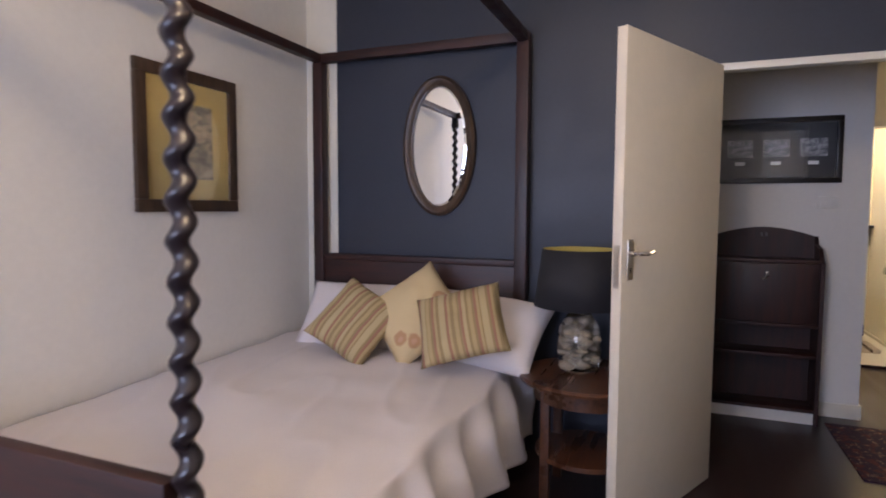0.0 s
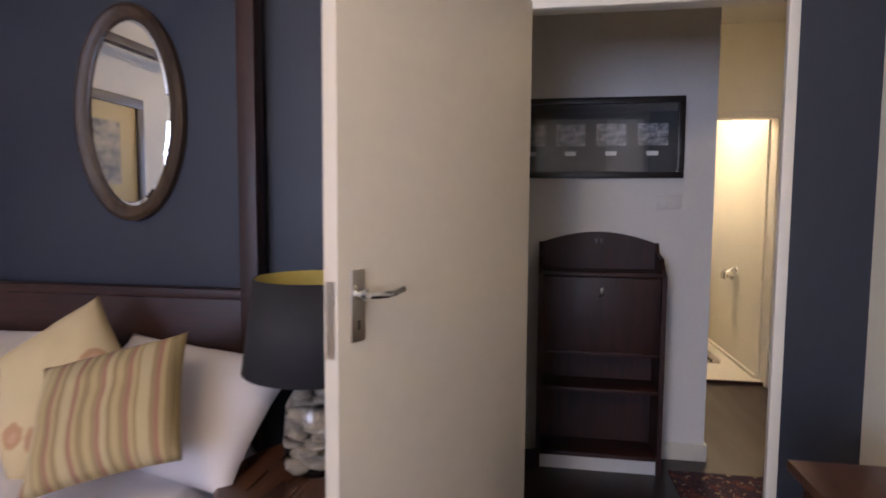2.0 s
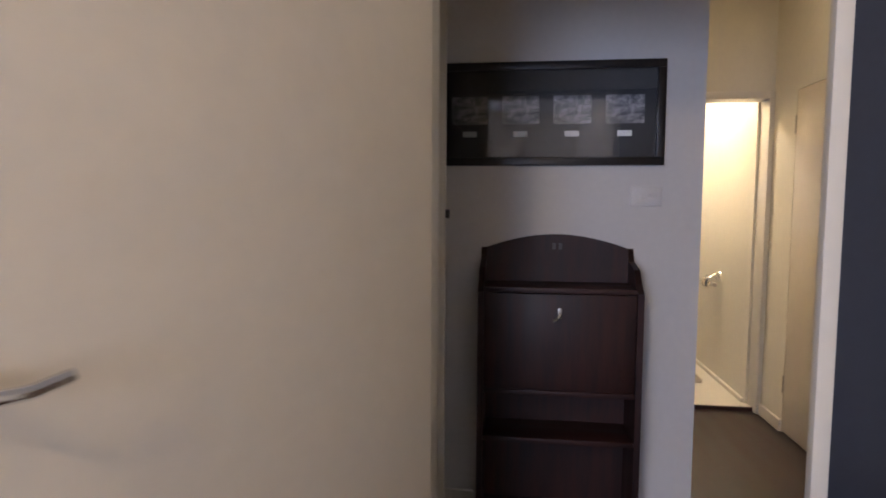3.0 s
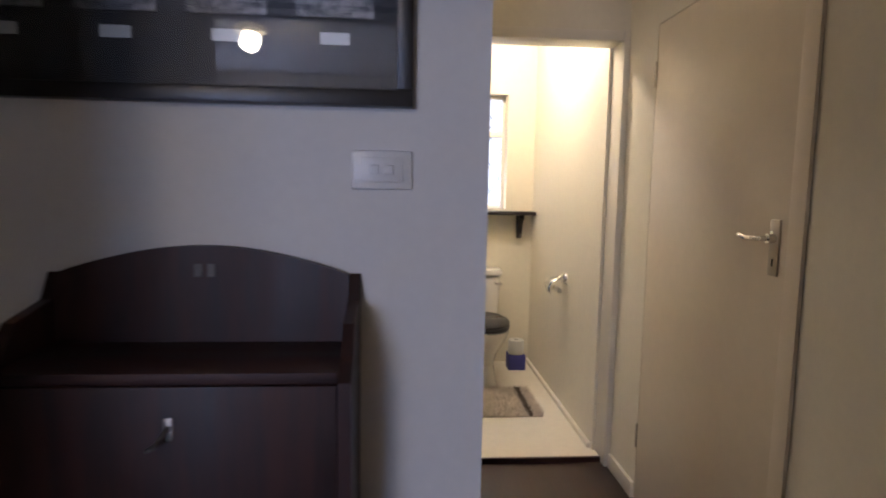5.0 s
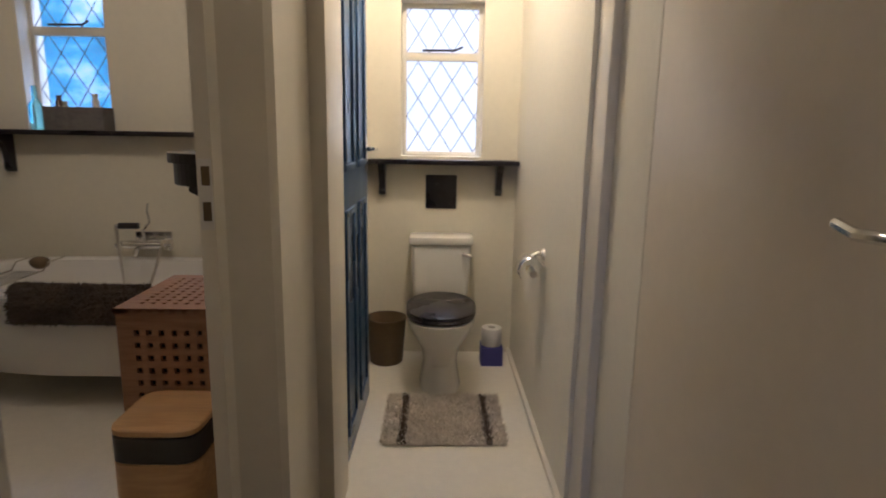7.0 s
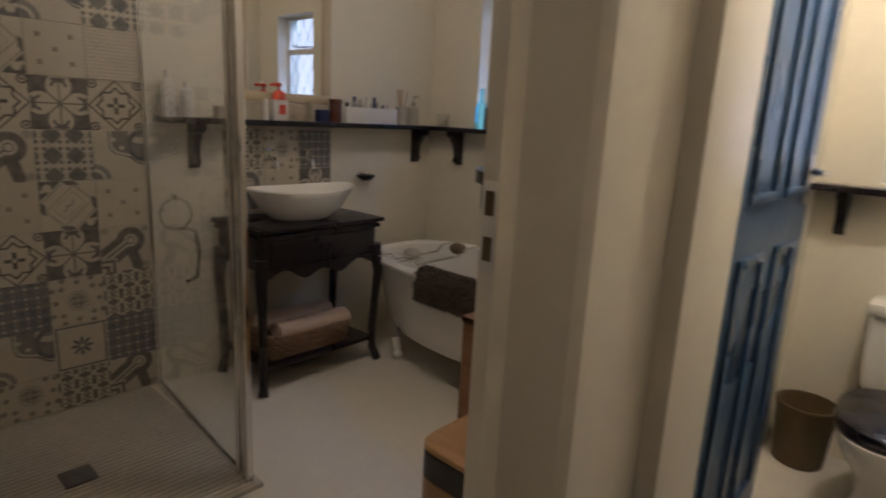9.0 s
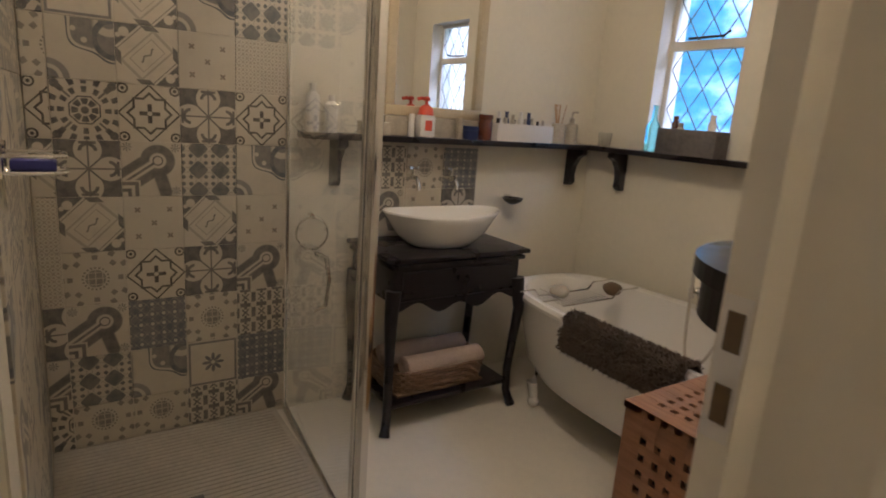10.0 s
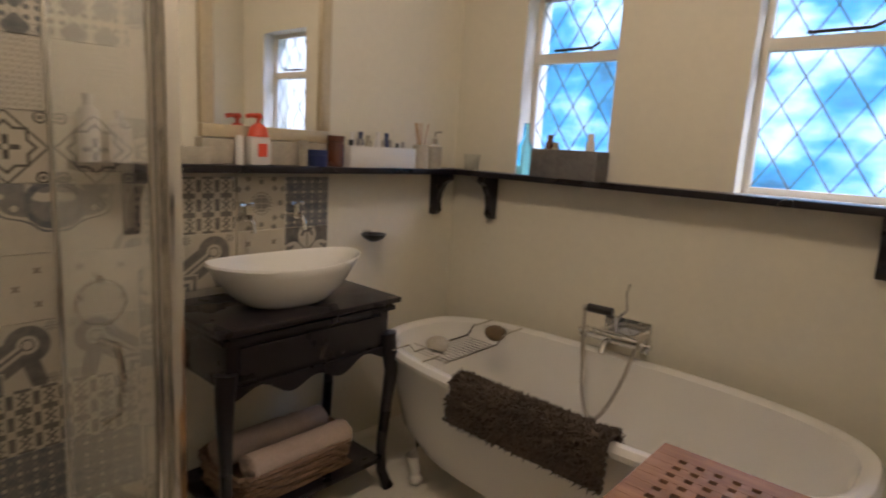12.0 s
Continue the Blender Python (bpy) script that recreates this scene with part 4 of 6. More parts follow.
# ---- hall ----
def bureau():
    e = thing("bureau", (0.945, 4.88, 0), "dark mahogany bureau with an arched back and open shelves", "bureau")
    x0, x1, yf, yb = 0.645, 1.25, 4.785, HY - 0.004
    side = [(yb, 0.0), (yf, 0.0), (yf, 0.98), (yf + 0.05, 1.01), (yf + 0.09, 1.06), (yb - 0.03, 1.08), (yb, 1.13)]
    for a, b in ((x0, x0 + 0.022), (x1 - 0.022, x1)):
        bm = bmesh.new()
        b_prism(bm, side, "x", a, b)
        make("side", bm, MAHOGANY, e)
    n = 20
    back = [(x0 + 0.022, 0.05), (x1 - 0.022, 0.05)]
    back += [(x1 - 0.022 - (x1 - x0 - 0.044) * i / n, 1.13 + 0.055 * math.sin(math.pi * i / n) ** 0.9) for i in range(n + 1)]
    bm = bmesh.new()
    b_prism(bm, back, "y", yb - 0.02, yb)
    make("back", bm, MAHOGANY, e)
    xa, xb = x0 + 0.022, x1 - 0.022
    for z in (0.07, 0.40, 0.585, 0.975):
        boxes("shelf", [(xa, xb, yf + 0.01, yb - 0.02, z, z + 0.02)], MAHOGANY_H, e, 0.003)
    boxes("fall_front", [(xa + 0.002, xb - 0.002, yf + 0.012, yf + 0.03, 0.607, 0.972)], MAHOGANY, e, 0.003)
    boxes("plinth", [(xa, xb, yf + 0.02, yf + 0.035, 0.0, 0.068)], PAPER, e)
    bm = bmesh.new()
    b_tube(bm, [(0.95, yf + 0.012, 0.905), (0.95, yf - 0.01, 0.9), (0.935, yf - 0.014, 0.88), (0.925, yf - 0.012, 0.875)], 0.004, 6)
    b_box(bm, 0.943, 0.957, yf + 0.008, yf + 0.012, 0.88, 0.92, 0.002)
    tagged(make("key", bm, SATIN, e, True), "small metal key in its lock")
    for x in (0.937, 0.962):
        box("inlay", x - 0.007, x + 0.007, yb - 0.024, yb - 0.02, 1.125, 1.15, GREY_BOX, e, 0.001)


bureau()


def photo_frame():
    x0, x1, z0, z1, y = 0.415, 1.352, 1.46, 1.868, HY
    e = thing("long_picture_frame", (0.88, HY, z0), "long black frame with four small photographs on a dark mount", "picture")
    w = 0.032
    boxes("frame", [(x0, x1, y - 0.03, y, z0, z0 + w), (x0, x1, y - 0.03, y, z1 - w, z1), (x0, x0 + w, y - 0.03, y, z0 + w, z1 - w), (x1 - w, x1, y - 0.03, y, z0 + w, z1 - w)], FRAME_BLACK, e, 0.004)
    boxes("mount", [(x0 + w, x1 - w, y - 0.012, y, z0 + w, z1 - w)], MOUNT_DARK, e)
    for k in range(4):
        x = 0.592 + k * 0.203
        boxes("photograph", [(x - 0.074, x + 0.074, y - 0.015, y - 0.012, 1.625, 1.735)], PRINT, e)
        boxes("caption", [(x - 0.028, x + 0.028, y - 0.0145, y - 0.012, 1.575, 1.597)], PAPER, e)
    boxes("glazing", [(x0 + w, x1 - w, y - 0.022, y - 0.019, z0 + w, z1 - w)], GLASS, e).visible_shadow = False


photo_frame()
sw = thing("light_switch", (1.292, HY, 1.30), "white double light switch on the hall wall", "switch")
box("plate", 1.232, 1.352, HY - 0.010, HY, 1.30, 1.377, PLASTIC_W, sw, 0.004)
box("surround", 1.25, 1.334, HY - 0.013, HY - 0.009, 1.314, 1.363, PLASTIC_W, sw, 0.001)
for x in (1.278, 1.306):
    box("rocker", x - 0.009, x + 0.009, HY - 0.018, HY - 0.012, 1.33, 1.348, PLASTIC_W, sw, 0.002)


# ---- toilet ----
def toilet():
    cx = 1.872
    e = thing("toilet", (cx, 7.6, 0.02), "white ceramic close-coupled toilet with a dark wooden seat", "toilet")
    bm = bmesh.new()
    n = 32

    def oval(cy, a, b, z, p=2.3):
        out = []
        for i in range(n):
            t = 2 * math.pi * i / n
            c, s = math.cos(t), math.sin(t)
            out.append((cx + a * math.copysign(abs(c) ** (2 / p), c), cy + b * math.copysign(abs(s) ** (2 / p), s), z))
        return out
    b_loft(bm, [oval(7.60, 0.105, 0.19, 0.022), oval(7.60, 0.10, 0.185, 0.05), oval(7.62, 0.085, 0.16, 0.15), oval(7.60, 0.10, 0.19, 0.24), oval(7.58, 0.15, 0.24, 0.33), oval(7.57, 0.168, 0.255, 0.38), oval(7.57, 0.168, 0.255, 0.40)])
    make("bowl", bm, CERAMIC, e, True)
    bm = bmesh.new()
    b_loft(bm, [oval(7.56, 0.16, 0.22, 0.402), oval(7.56, 0.172, 0.236, 0.408), oval(7.56, 0.174, 0.238, 0.42), oval(7.56, 0.168, 0.232, 0.428), oval(7.56, 0.172, 0.236, 0.432), oval(7.56, 0.172, 0.236, 0.442), oval(7.56, 0.15, 0.21, 0.452)])
    tagged(make("seat", bm, BLACK_WOOD, e, True), "dark wooden seat with its lid closed")
    bm = bmesh.new()
    b_loft(bm, [[(cx - a, 7.83 + 0.01, z), (cx + a, 7.83 + 0.01, z), (cx + a, BY - 0.012, z), (cx - a, BY - 0.012, z)] for a, z in ((0.145, 0.40), (0.155, 0.5), (0.162, 0.69))])
    bmesh.ops.bevel(bm, geom=list(bm.edges), offset=0.02, segments=3, profile=0.5, affect="EDGES")
    make("cistern", bm, CERAMIC, e, True)
    box("cistern_lid", cx - 0.172, cx + 0.172, 7.825, BY - 0.006, 0.69, 0.735, CERAMIC, e, 0.014)
    tube("flush_lever", [(cx + 0.12, 7.84, 0.645), (cx + 0.12, 7.81, 0.645), (cx + 0.15, 7.805, 0.64), (cx + 0.165, 7.805, 0.637)], 0.009, CHROME, e)


toilet()


def bracket(parent, x, y, z, d, mat, h=0.19, w=0.035, axis="y", sign=-1):
    """A curved wooden bracket under a shelf, out from the wall at y (or x)."""
    prof = [(0, 0), (d, 0), (d, -0.025), (d * 0.7, -0.045), (d * 0.45, -0.09), (d * 0.38, -0.14), (d * 0.42, -h + 0.02), (d * 0.25, -h), (0, -h)]
    bm = bmesh.new()
    if axis == "y":
        b_prism(bm, [(y + sign * a, z + b) for a, b in prof], "x", x - w / 2, x + w / 2)
    else:
        b_prism(bm, [(x + sign * a, z + b) for a, b in prof], "y", y - w / 2, y + w / 2)
    return make("bracket", bm, mat, parent)


sh = thing("wall_shelf", (1.86, BY, 1.115), "black wooden shelf on brackets over the toilet", "shelf")
boxes("board", [(PX1, 2.284, BY - 0.125, BY, 1.115, 1.14)], BLACK_WOOD, sh, 0.003)
for x in (1.545, 2.185):
    bracket(sh, x, BY, 1.115, 0.11, BLACK_WOOD, 0.17)
tagged(box("access_panel", 1.783, 1.955, BY - 0.012, BY, 0.868, 1.055, BLACK_WOOD, None, 0.003), "square black panel on the wall above the cistern", "panel")
bm = bmesh.new()
b_box(bm, 1.76, 1.97, BY - 0.008, BY, 2.24, 2.37, 0.002)
vent = tagged(make("air_vent", bm, PLASTIC_W), "white perforated air brick high on the wall", "vent")
bm = bmesh.new()
for i in range(8):
    for j in range(5):
        b_box(bm, 1.776 + i * 0.024, 1.786 + i * 0.024, BY - 0.0095, BY - 0.008, 2.256 + j * 0.023, 2.266 + j * 0.023)
make("holes", bm, FRAME_BLACK, vent)
lathe_bin = thing("waste_bin", (1.575, 7.86, 0.022), "brown round waste bin beside the toilet", "bin")
bm = bmesh.new()
b_lathe(bm, [(0.085, 0.0), (0.09, 0.005), (0.108, 0.24), (0.112, 0.245), (0.112, 0.258), (0.104, 0.258), (0.1, 0.24), (0.082, 0.012)], (1.575, 7.86, 0.022), 32)
make("tub", bm, BIN_BROWN, lathe_bin, True)
bm = bmesh.new()
b_box(bm, 2.10, 2.22, 7.79, 7.91, 0.022, 0.13, 0.004)
tagged(make("tissue_box", bm, ROYAL, None, True), "small dark blue carton on the toilet floor", "carton")
roll = lathe("toilet_roll", [(0.02, 0.0), (0.054, 0.0), (0.056, 0.004), (0.056, 0.096), (0.053, 0.1), (0.022, 0.1), (0.02, 0.06)], (2.16, 7.85, 0.13), PAPER)
tagged(roll, "white toilet roll standing on a blue carton", "toilet roll")
lathe("core", [(0.019, 0), (0.019, 0.002)], (2.16, 7.85, 0.192), BIN_BROWN, roll)


def roll_holder():
    x, y, z = 2.285, 7.1, 0.76
    e = thing("roll_holder", (x, y, z - 0.06), "chrome toilet roll holder on the wall", "roll holder")
    bm = bmesh.new()
    rings = []
    for k in range(13):
        a = radians(20 + 190 * k / 12)
        rings.append([(x - 0.045 + 0.055 * math.cos(a) - 0.01, y - 0.06, z - 0.02 + 0.055 * math.sin(a)), (x - 0.045 + 0.055 * math.cos(a) - 0.01, y + 0.06, z - 0.02 + 0.055 * math.sin(a))])
    vr = [[bm.verts.new(p) for p in r] for r in rings]
    for a, b in zip(vr, vr[1:]):
        bm.faces.new((a[0], a[1], b[1], b[0]))
    o = make("cover", bm, CHROME, e, True)
    o.modifiers.new("t", "SOLIDIFY").thickness = 0.003
    tube("arm", [(x, y, z + 0.04), (x - 0.03, y, z + 0.045), (x - 0.05, y, z + 0.03)], 0.009, CHROME, e)
    lathe("rose", [(0.026, 0), (0.022, 0.01), (0.01, 0.014)], (0, 0, 0), CHROME, e).matrix_basis = pose(x, y, z + 0.04, 0, -90)
    tube("rod", [(x - 0.05, y - 0.055, z - 0.03), (x - 0.05, y + 0.055, z - 0.03)], 0.016, SATIN, e)


roll_holder()


def shag(name, x0, x1, y0, y1, z, mat, bands, label, count, seed):
    e = thing(name, ((x0 + x1) / 2, (y0 + y1) / 2, z), label, "rug")
    boxes("backing", [(x0, x1, y0, y1, z, z + 0.012)], mat, e, 0.003)
    rnd = random.Random(seed)
    for dark in (False, True):
        bm = bmesh.new()
        for _ in range(count):
            x, y = rnd.uniform(x0 - 0.006, x1 + 0.006), rnd.uniform(y0 - 0.006, y1 + 0.006)
            if any(a < x < b for a, b in bands) != dark:
                continue
            l, a = 0.016 + 0.012 * rnd.random(), rnd.random() * 6.28
            w = 0.004
            p = Vector((x, y, z + 0.008))
            t = p + Vector((0.014 * math.cos(a), 0.014 * math.sin(a), l))
            q = [bm.verts.new(p + Vector((w * math.cos(k), w * math.sin(k), 0))) for k in (0, 2.1, 4.2)]
            tip = bm.verts.new(t)
            for i in range(3):
                bm.faces.new((q[i], q[(i + 1) % 3], tip))
        if len(bm.verts):
            tagged(make("pile", bm, SHAG_DARK if dark else mat, e), kind="stuff")


shag("bath_mat", 1.63, 2.14, 6.955, 7.39, 0.022, SHAG, ((1.695, 1.725), (2.055, 2.085)), "shaggy beige bath mat with two brown stripes", 6500, 3)


# ---- bathroom ----
def bath():
    cx, cy, L, Wd = 0.315, 7.555, 0.862, 0.38
    e = thing("bathtub", (cx, cy, 0.018), "white enamel roll-top bathtub on claw feet", "bathtub")
    n = 72

    def ring(a, b, z, dx=0.0, p=3.0):
        out = []
        for i in range(n):
            t = 2 * math.pi * i / n
            c, s = math.cos(t), math.sin(t)
            out.append((cx + dx + a * math.copysign(abs(c) ** (2 / p), c), cy + b * math.copysign(abs(s) ** (2 / p), s), z))
        return out
    bm = bmesh.new()
    b_loft(bm, [ring(L - 0.30, Wd - 0.16, 0.15), ring(L - 0.2, Wd - 0.1, 0.17), ring(L - 0.11, Wd - 0.065, 0.25), ring(L - 0.06, Wd - 0.05, 0.40), ring(L - 0.045, Wd - 0.045, 0.55),
                ring(L - 0.02, Wd - 0.02, 0.545), ring(L - 0.002, Wd - 0.002, 0.556), ring(L, Wd, 0.572), ring(L - 0.012, Wd - 0.012, 0.588), ring(L - 0.035, Wd - 0.035, 0.59), ring(L - 0.055, Wd - 0.055, 0.578),
                ring(L - 0.075, Wd - 0.065, 0.5), ring(L - 0.12, Wd - 0.085, 0.34), ring(L - 0.19, Wd - 0.12, 0.22), ring(L - 0.30, Wd - 0.18, 0.19)])
    make("tub", bm, CERAMIC, e, True)
    for x in (-0.25, 0.90):
        for y, s in ((7.325, -1), (7.74, 1)):
            bm = bmesh.new()
            d = -1 if x < cx else 1
            b_tube(bm, [(x + 0.0, y - s * 0.07, 0.26), (x + d * 0.01, y - s * 0.02, 0.21), (x + d * 0.02, y + s * 0.005, 0.14), (x + d * 0.012, y - s * 0.005, 0.08), (x, y + s * 0.0, 0.04)], lambda u: 0.036 - 0.018 * u, 10)
            vs = bmesh.ops.create_icosphere(bm, subdivisions=2, radius=0.028)["verts"]
            for v in vs:
                v.co += Vector((x, y, 0.045))
            make("claw_foot", bm, CERAMIC, e, True)


bath()


def towel():
    """A shaggy mat folded over the bath's front rim."""
    e = thing("towel_mat", (0.36, 7.2, 0.4), "shaggy brown mat hung over the bath's rim", "mat")
    x0, x1, cy, top, r = 0.035, 0.60, 7.21, 0.588, 0.05
    prof = [(cy - r - 0.005, 0.455 + 0.105 * k / 8) for k in range(8)] + [(cy - r * math.cos(math.pi * k / 10), top - 0.015 + r * 0.8 * math.sin(math.pi * k / 10)) for k in range(11)] + [(cy + r + 0.003, 0.56 - 0.012 * k) for k in range(5)]
    bm = bmesh.new()
    nx = 40
    rows = []
    for i in range(nx + 1):
        x = x0 + (x1 - x0) * i / nx
        rows.append([bm.verts.new((x, y + 0.006 * noise.noise(Vector((x * 9, z * 9, 0))), z)) for y, z in prof])
    for a, b in zip(rows, rows[1:]):
        for k in range(len(prof) - 1):
            bm.faces.new((a[k], a[k + 1], b[k + 1], b[k]))
    o = make("backing", bm, TOWEL, e, True)
    o.modifiers.new("t", "SOLIDIFY").thickness = 0.006
    rnd = random.Random(9)
    bm = bmesh.new()
    for _ in range(5200):
        x = rnd.uniform(x0 - 0.005, x1 + 0.005)
        k = rnd.uniform(0, len(prof) - 1.01)
        i, f = int(k), k - int(k)
        y, z = (prof[i][j] * (1 - f) + prof[i + 1][j] * f for j in (0, 1))
        ty, tz = prof[i + 1][0] - prof[i][0], prof[i + 1][1] - prof[i][1]
        l = math.hypot(ty, tz)
        nrm = Vector((0, -tz / l, ty / l))
        p = Vector((x, y, z))
        tip = p + nrm * (0.008 + 0.007 * rnd.random()) + Vector((rnd.uniform(-1, 1), rnd.uniform(-1, 1), rnd.uniform(-1.6, 0.6))) * 0.009
        s = Vector((0.0045, 0, 0))
        u = nrm.cross(s)
        q = [bm.verts.new(p + s), bm.verts.new(p - s * 0.5 + u), bm.verts.new(p - s * 0.5 - u)]
        t = bm.verts.new(tip)
        for j in range(3):
            bm.faces.new((q[j], q[(j + 1) % 3], t))
    tagged(make("pile", bm, TOWEL, e), kind="stuff")


towel()


def bath_rack():
    e = thing("bath_rack", (-0.22, 7.5, 0.59), "chrome wire rack across the bath with sponges", "rack")
    bm = bmesh.new()
    z = 0.60
    for x in (-0.30, -0.14):
        b_tube(bm, [(x, 7.21, z), (x, 7.30, z), (x, 7.33, z - 0.035), (x, 7.66, z - 0.035), (x, 7.70, z), (x, 7.84, z)], 0.004, 6)
    for k in range(13):
        y = 7.34 + 0.025 * k
        b_tube(bm, [(-0.30, y, z - 0.035), (-0.14, y, z - 0.035)], 0.0022, 5)
    b_tube(bm, [(-0.30, 7.33, z), (-0.14, 7.33, z)], 0.003, 5)
    make("wires", bm, CHROME, e, True)


bath_rack()
for nm, x, y, z, m, lab in (("sponge", -0.24, 7.40, 0.568, STONE, "pale bath sponge in the wire rack"), ("pumice", -0.18, 7.70, 0.568, BIN_BROWN, "brown pumice block in the wire rack")):
    bm = bmesh.new()
    vs = bmesh.ops.create_icosphere(bm, subdivisions=3, radius=0.04)["verts"]
    for v in vs:
        k = 1 + 0.15 * noise.noise(v.co * 30)
        v.co = Vector((x + v.co.x * k * 1.1, y + v.co.y * k * 1.2, z + 0.03 + v.co.z * k * 0.8))
    tagged(make(nm, bm, m, None, True), lab, nm)


def bath_mixer():
    x, y, z = 0.265, 7.86, 0.665
    e = thing("bath_mixer", (x, 7.95, 0.62), "chrome bath mixer with hand shower and hose", "tap")
    box("wall_plate", x - 0.10, x + 0.10, BY - 0.012, BY, z - 0.05, z + 0.05, CHROME, e, 0.004)
    bm = bmesh.new()
    b_tube(bm, [(x - 0.09, y, z), (x + 0.11, y, z)], 0.024, 12)
    for dx in (-0.06, 0.08):
        b_tube(bm, [(x + dx, BY - 0.01, z), (x + dx, y, z)], 0.02, 10)
    b_tube(bm, [(x, y, z), (x, y - 0.05, z - 0.01), (x, y - 0.08, z - 0.05)], 0.013, 10)
    make("body", bm, CHROME, e, True)
    for dx in (-0.12, 0.14):
        bm = bmesh.new()
        for k in range(4):
            a = math.pi / 2 * k + 0.4
            b_tube(bm, [(x + dx, y, z), (x + dx, y + 0.035 * math.cos(a), z + 0.035 * math.sin(a))], 0.007, 6)
        b_tube(bm, [(x + dx - 0.02, y, z), (x + dx + 0.02, y, z)], 0.012, 8)
        make("tap_handle", bm, CHROME, e, True)
    bm = bmesh.new()
    b_tube(bm, [(x + 0.02, y, z), (x + 0.02, y - 0.02, z + 0.09)], 0.009, 8)
    b_tube(bm, [(x - 0.11, y - 0.04, z + 0.105), (x + 0.0, y - 0.03, z + 0.105)], 0.013, 8)
    make("cradle", bm, CHROME, e, True)
    tagged(tube("hand_grip", [(x - 0.09, y - 0.045, z + 0.11), (x + 0.01, y - 0.035, z + 0.11)], 0.017, FRAME_BLACK, e), "black grip")
    hook = [(x + 0.03, y - 0.02, z + 0.09), (x + 0.06, y - 0.02, z + 0.13), (x + 0.05, y - 0.02, z + 0.19), (x + 0.06, y - 0.02, z + 0.23)]
    tube("hook", hook, 0.005, CHROME, e)
    pts = []
    for k in range(31):
        u = k / 30
        pts.append((x - 0.10 + 0.22 * u, y - 0.05 - 0.10 * math.sin(math.pi * u), z + 0.10 * (1 - u) - 0.34 * math.sin(math.pi * u) ** 0.8))
    tube("hose", pts, 0.0075, SATIN, e)


bath_mixer()

SZ = 1.238
shelf = thing("corner_shelf", (TX, BY, SZ), "long black wooden shelf round the bathroom corner", "shelf")
boxes("board", [(TX, TX + 0.13, 6.30, BY - 0.13, SZ, SZ + 0.026)], BLACK_WOOD, shelf, 0.003)
boxes("board", [(TX, PX0, BY - 0.13, BY, SZ, SZ + 0.026)], BLACK_WOOD, shelf, 0.003)
bracket(shelf, TX, 7.855, SZ, 0.12, BLACK_WOOD, 0.2, axis="x", sign=1)
bracket(shelf, TX, 6.46, SZ, 0.12, BLACK_WOOD, 0.2, axis="x", sign=1)
for x in (-0.47, 1.06):
    bracket(shelf, x, BY, SZ, 0.12, BLACK_WOOD, 0.2)


def wall_mirror():
    y0, y1, z0, z1 = 6.68, 7.205, SZ + 0.115, 2.25
    e = thing("wall_mirror", (TX, 6.94, z0), "rectangular mirror in a pale champagne frame", "mirror")
    w = 0.045
    boxes("frame", [(TX, TX + 0.03, y0, y1, z0, z0 + w), (TX, TX + 0.03, y0, y1, z1 - w, z1), (TX, TX + 0.03, y0, y0 + w, z0 + w, z1 - w), (TX, TX + 0.03, y1 - w, y1, z0 + w, z1 - w)], plain("champagne", (0.55, 0.46, 0.30), 0.35, 0.3), e, 0.006)
    boxes("glass", [(TX + 0.004, TX + 0.014, y0 + w, y1 - w, z0 + w, z1 - w)], MIRROR, e)


wall_mirror()
tagged(box("ledge", TX, TX + 0.05, 6.67, 7.215, SZ + 0.026, SZ + 0.112, STONE, None, 0.004), "pale ledge under the mirror on the shelf", "ledge")


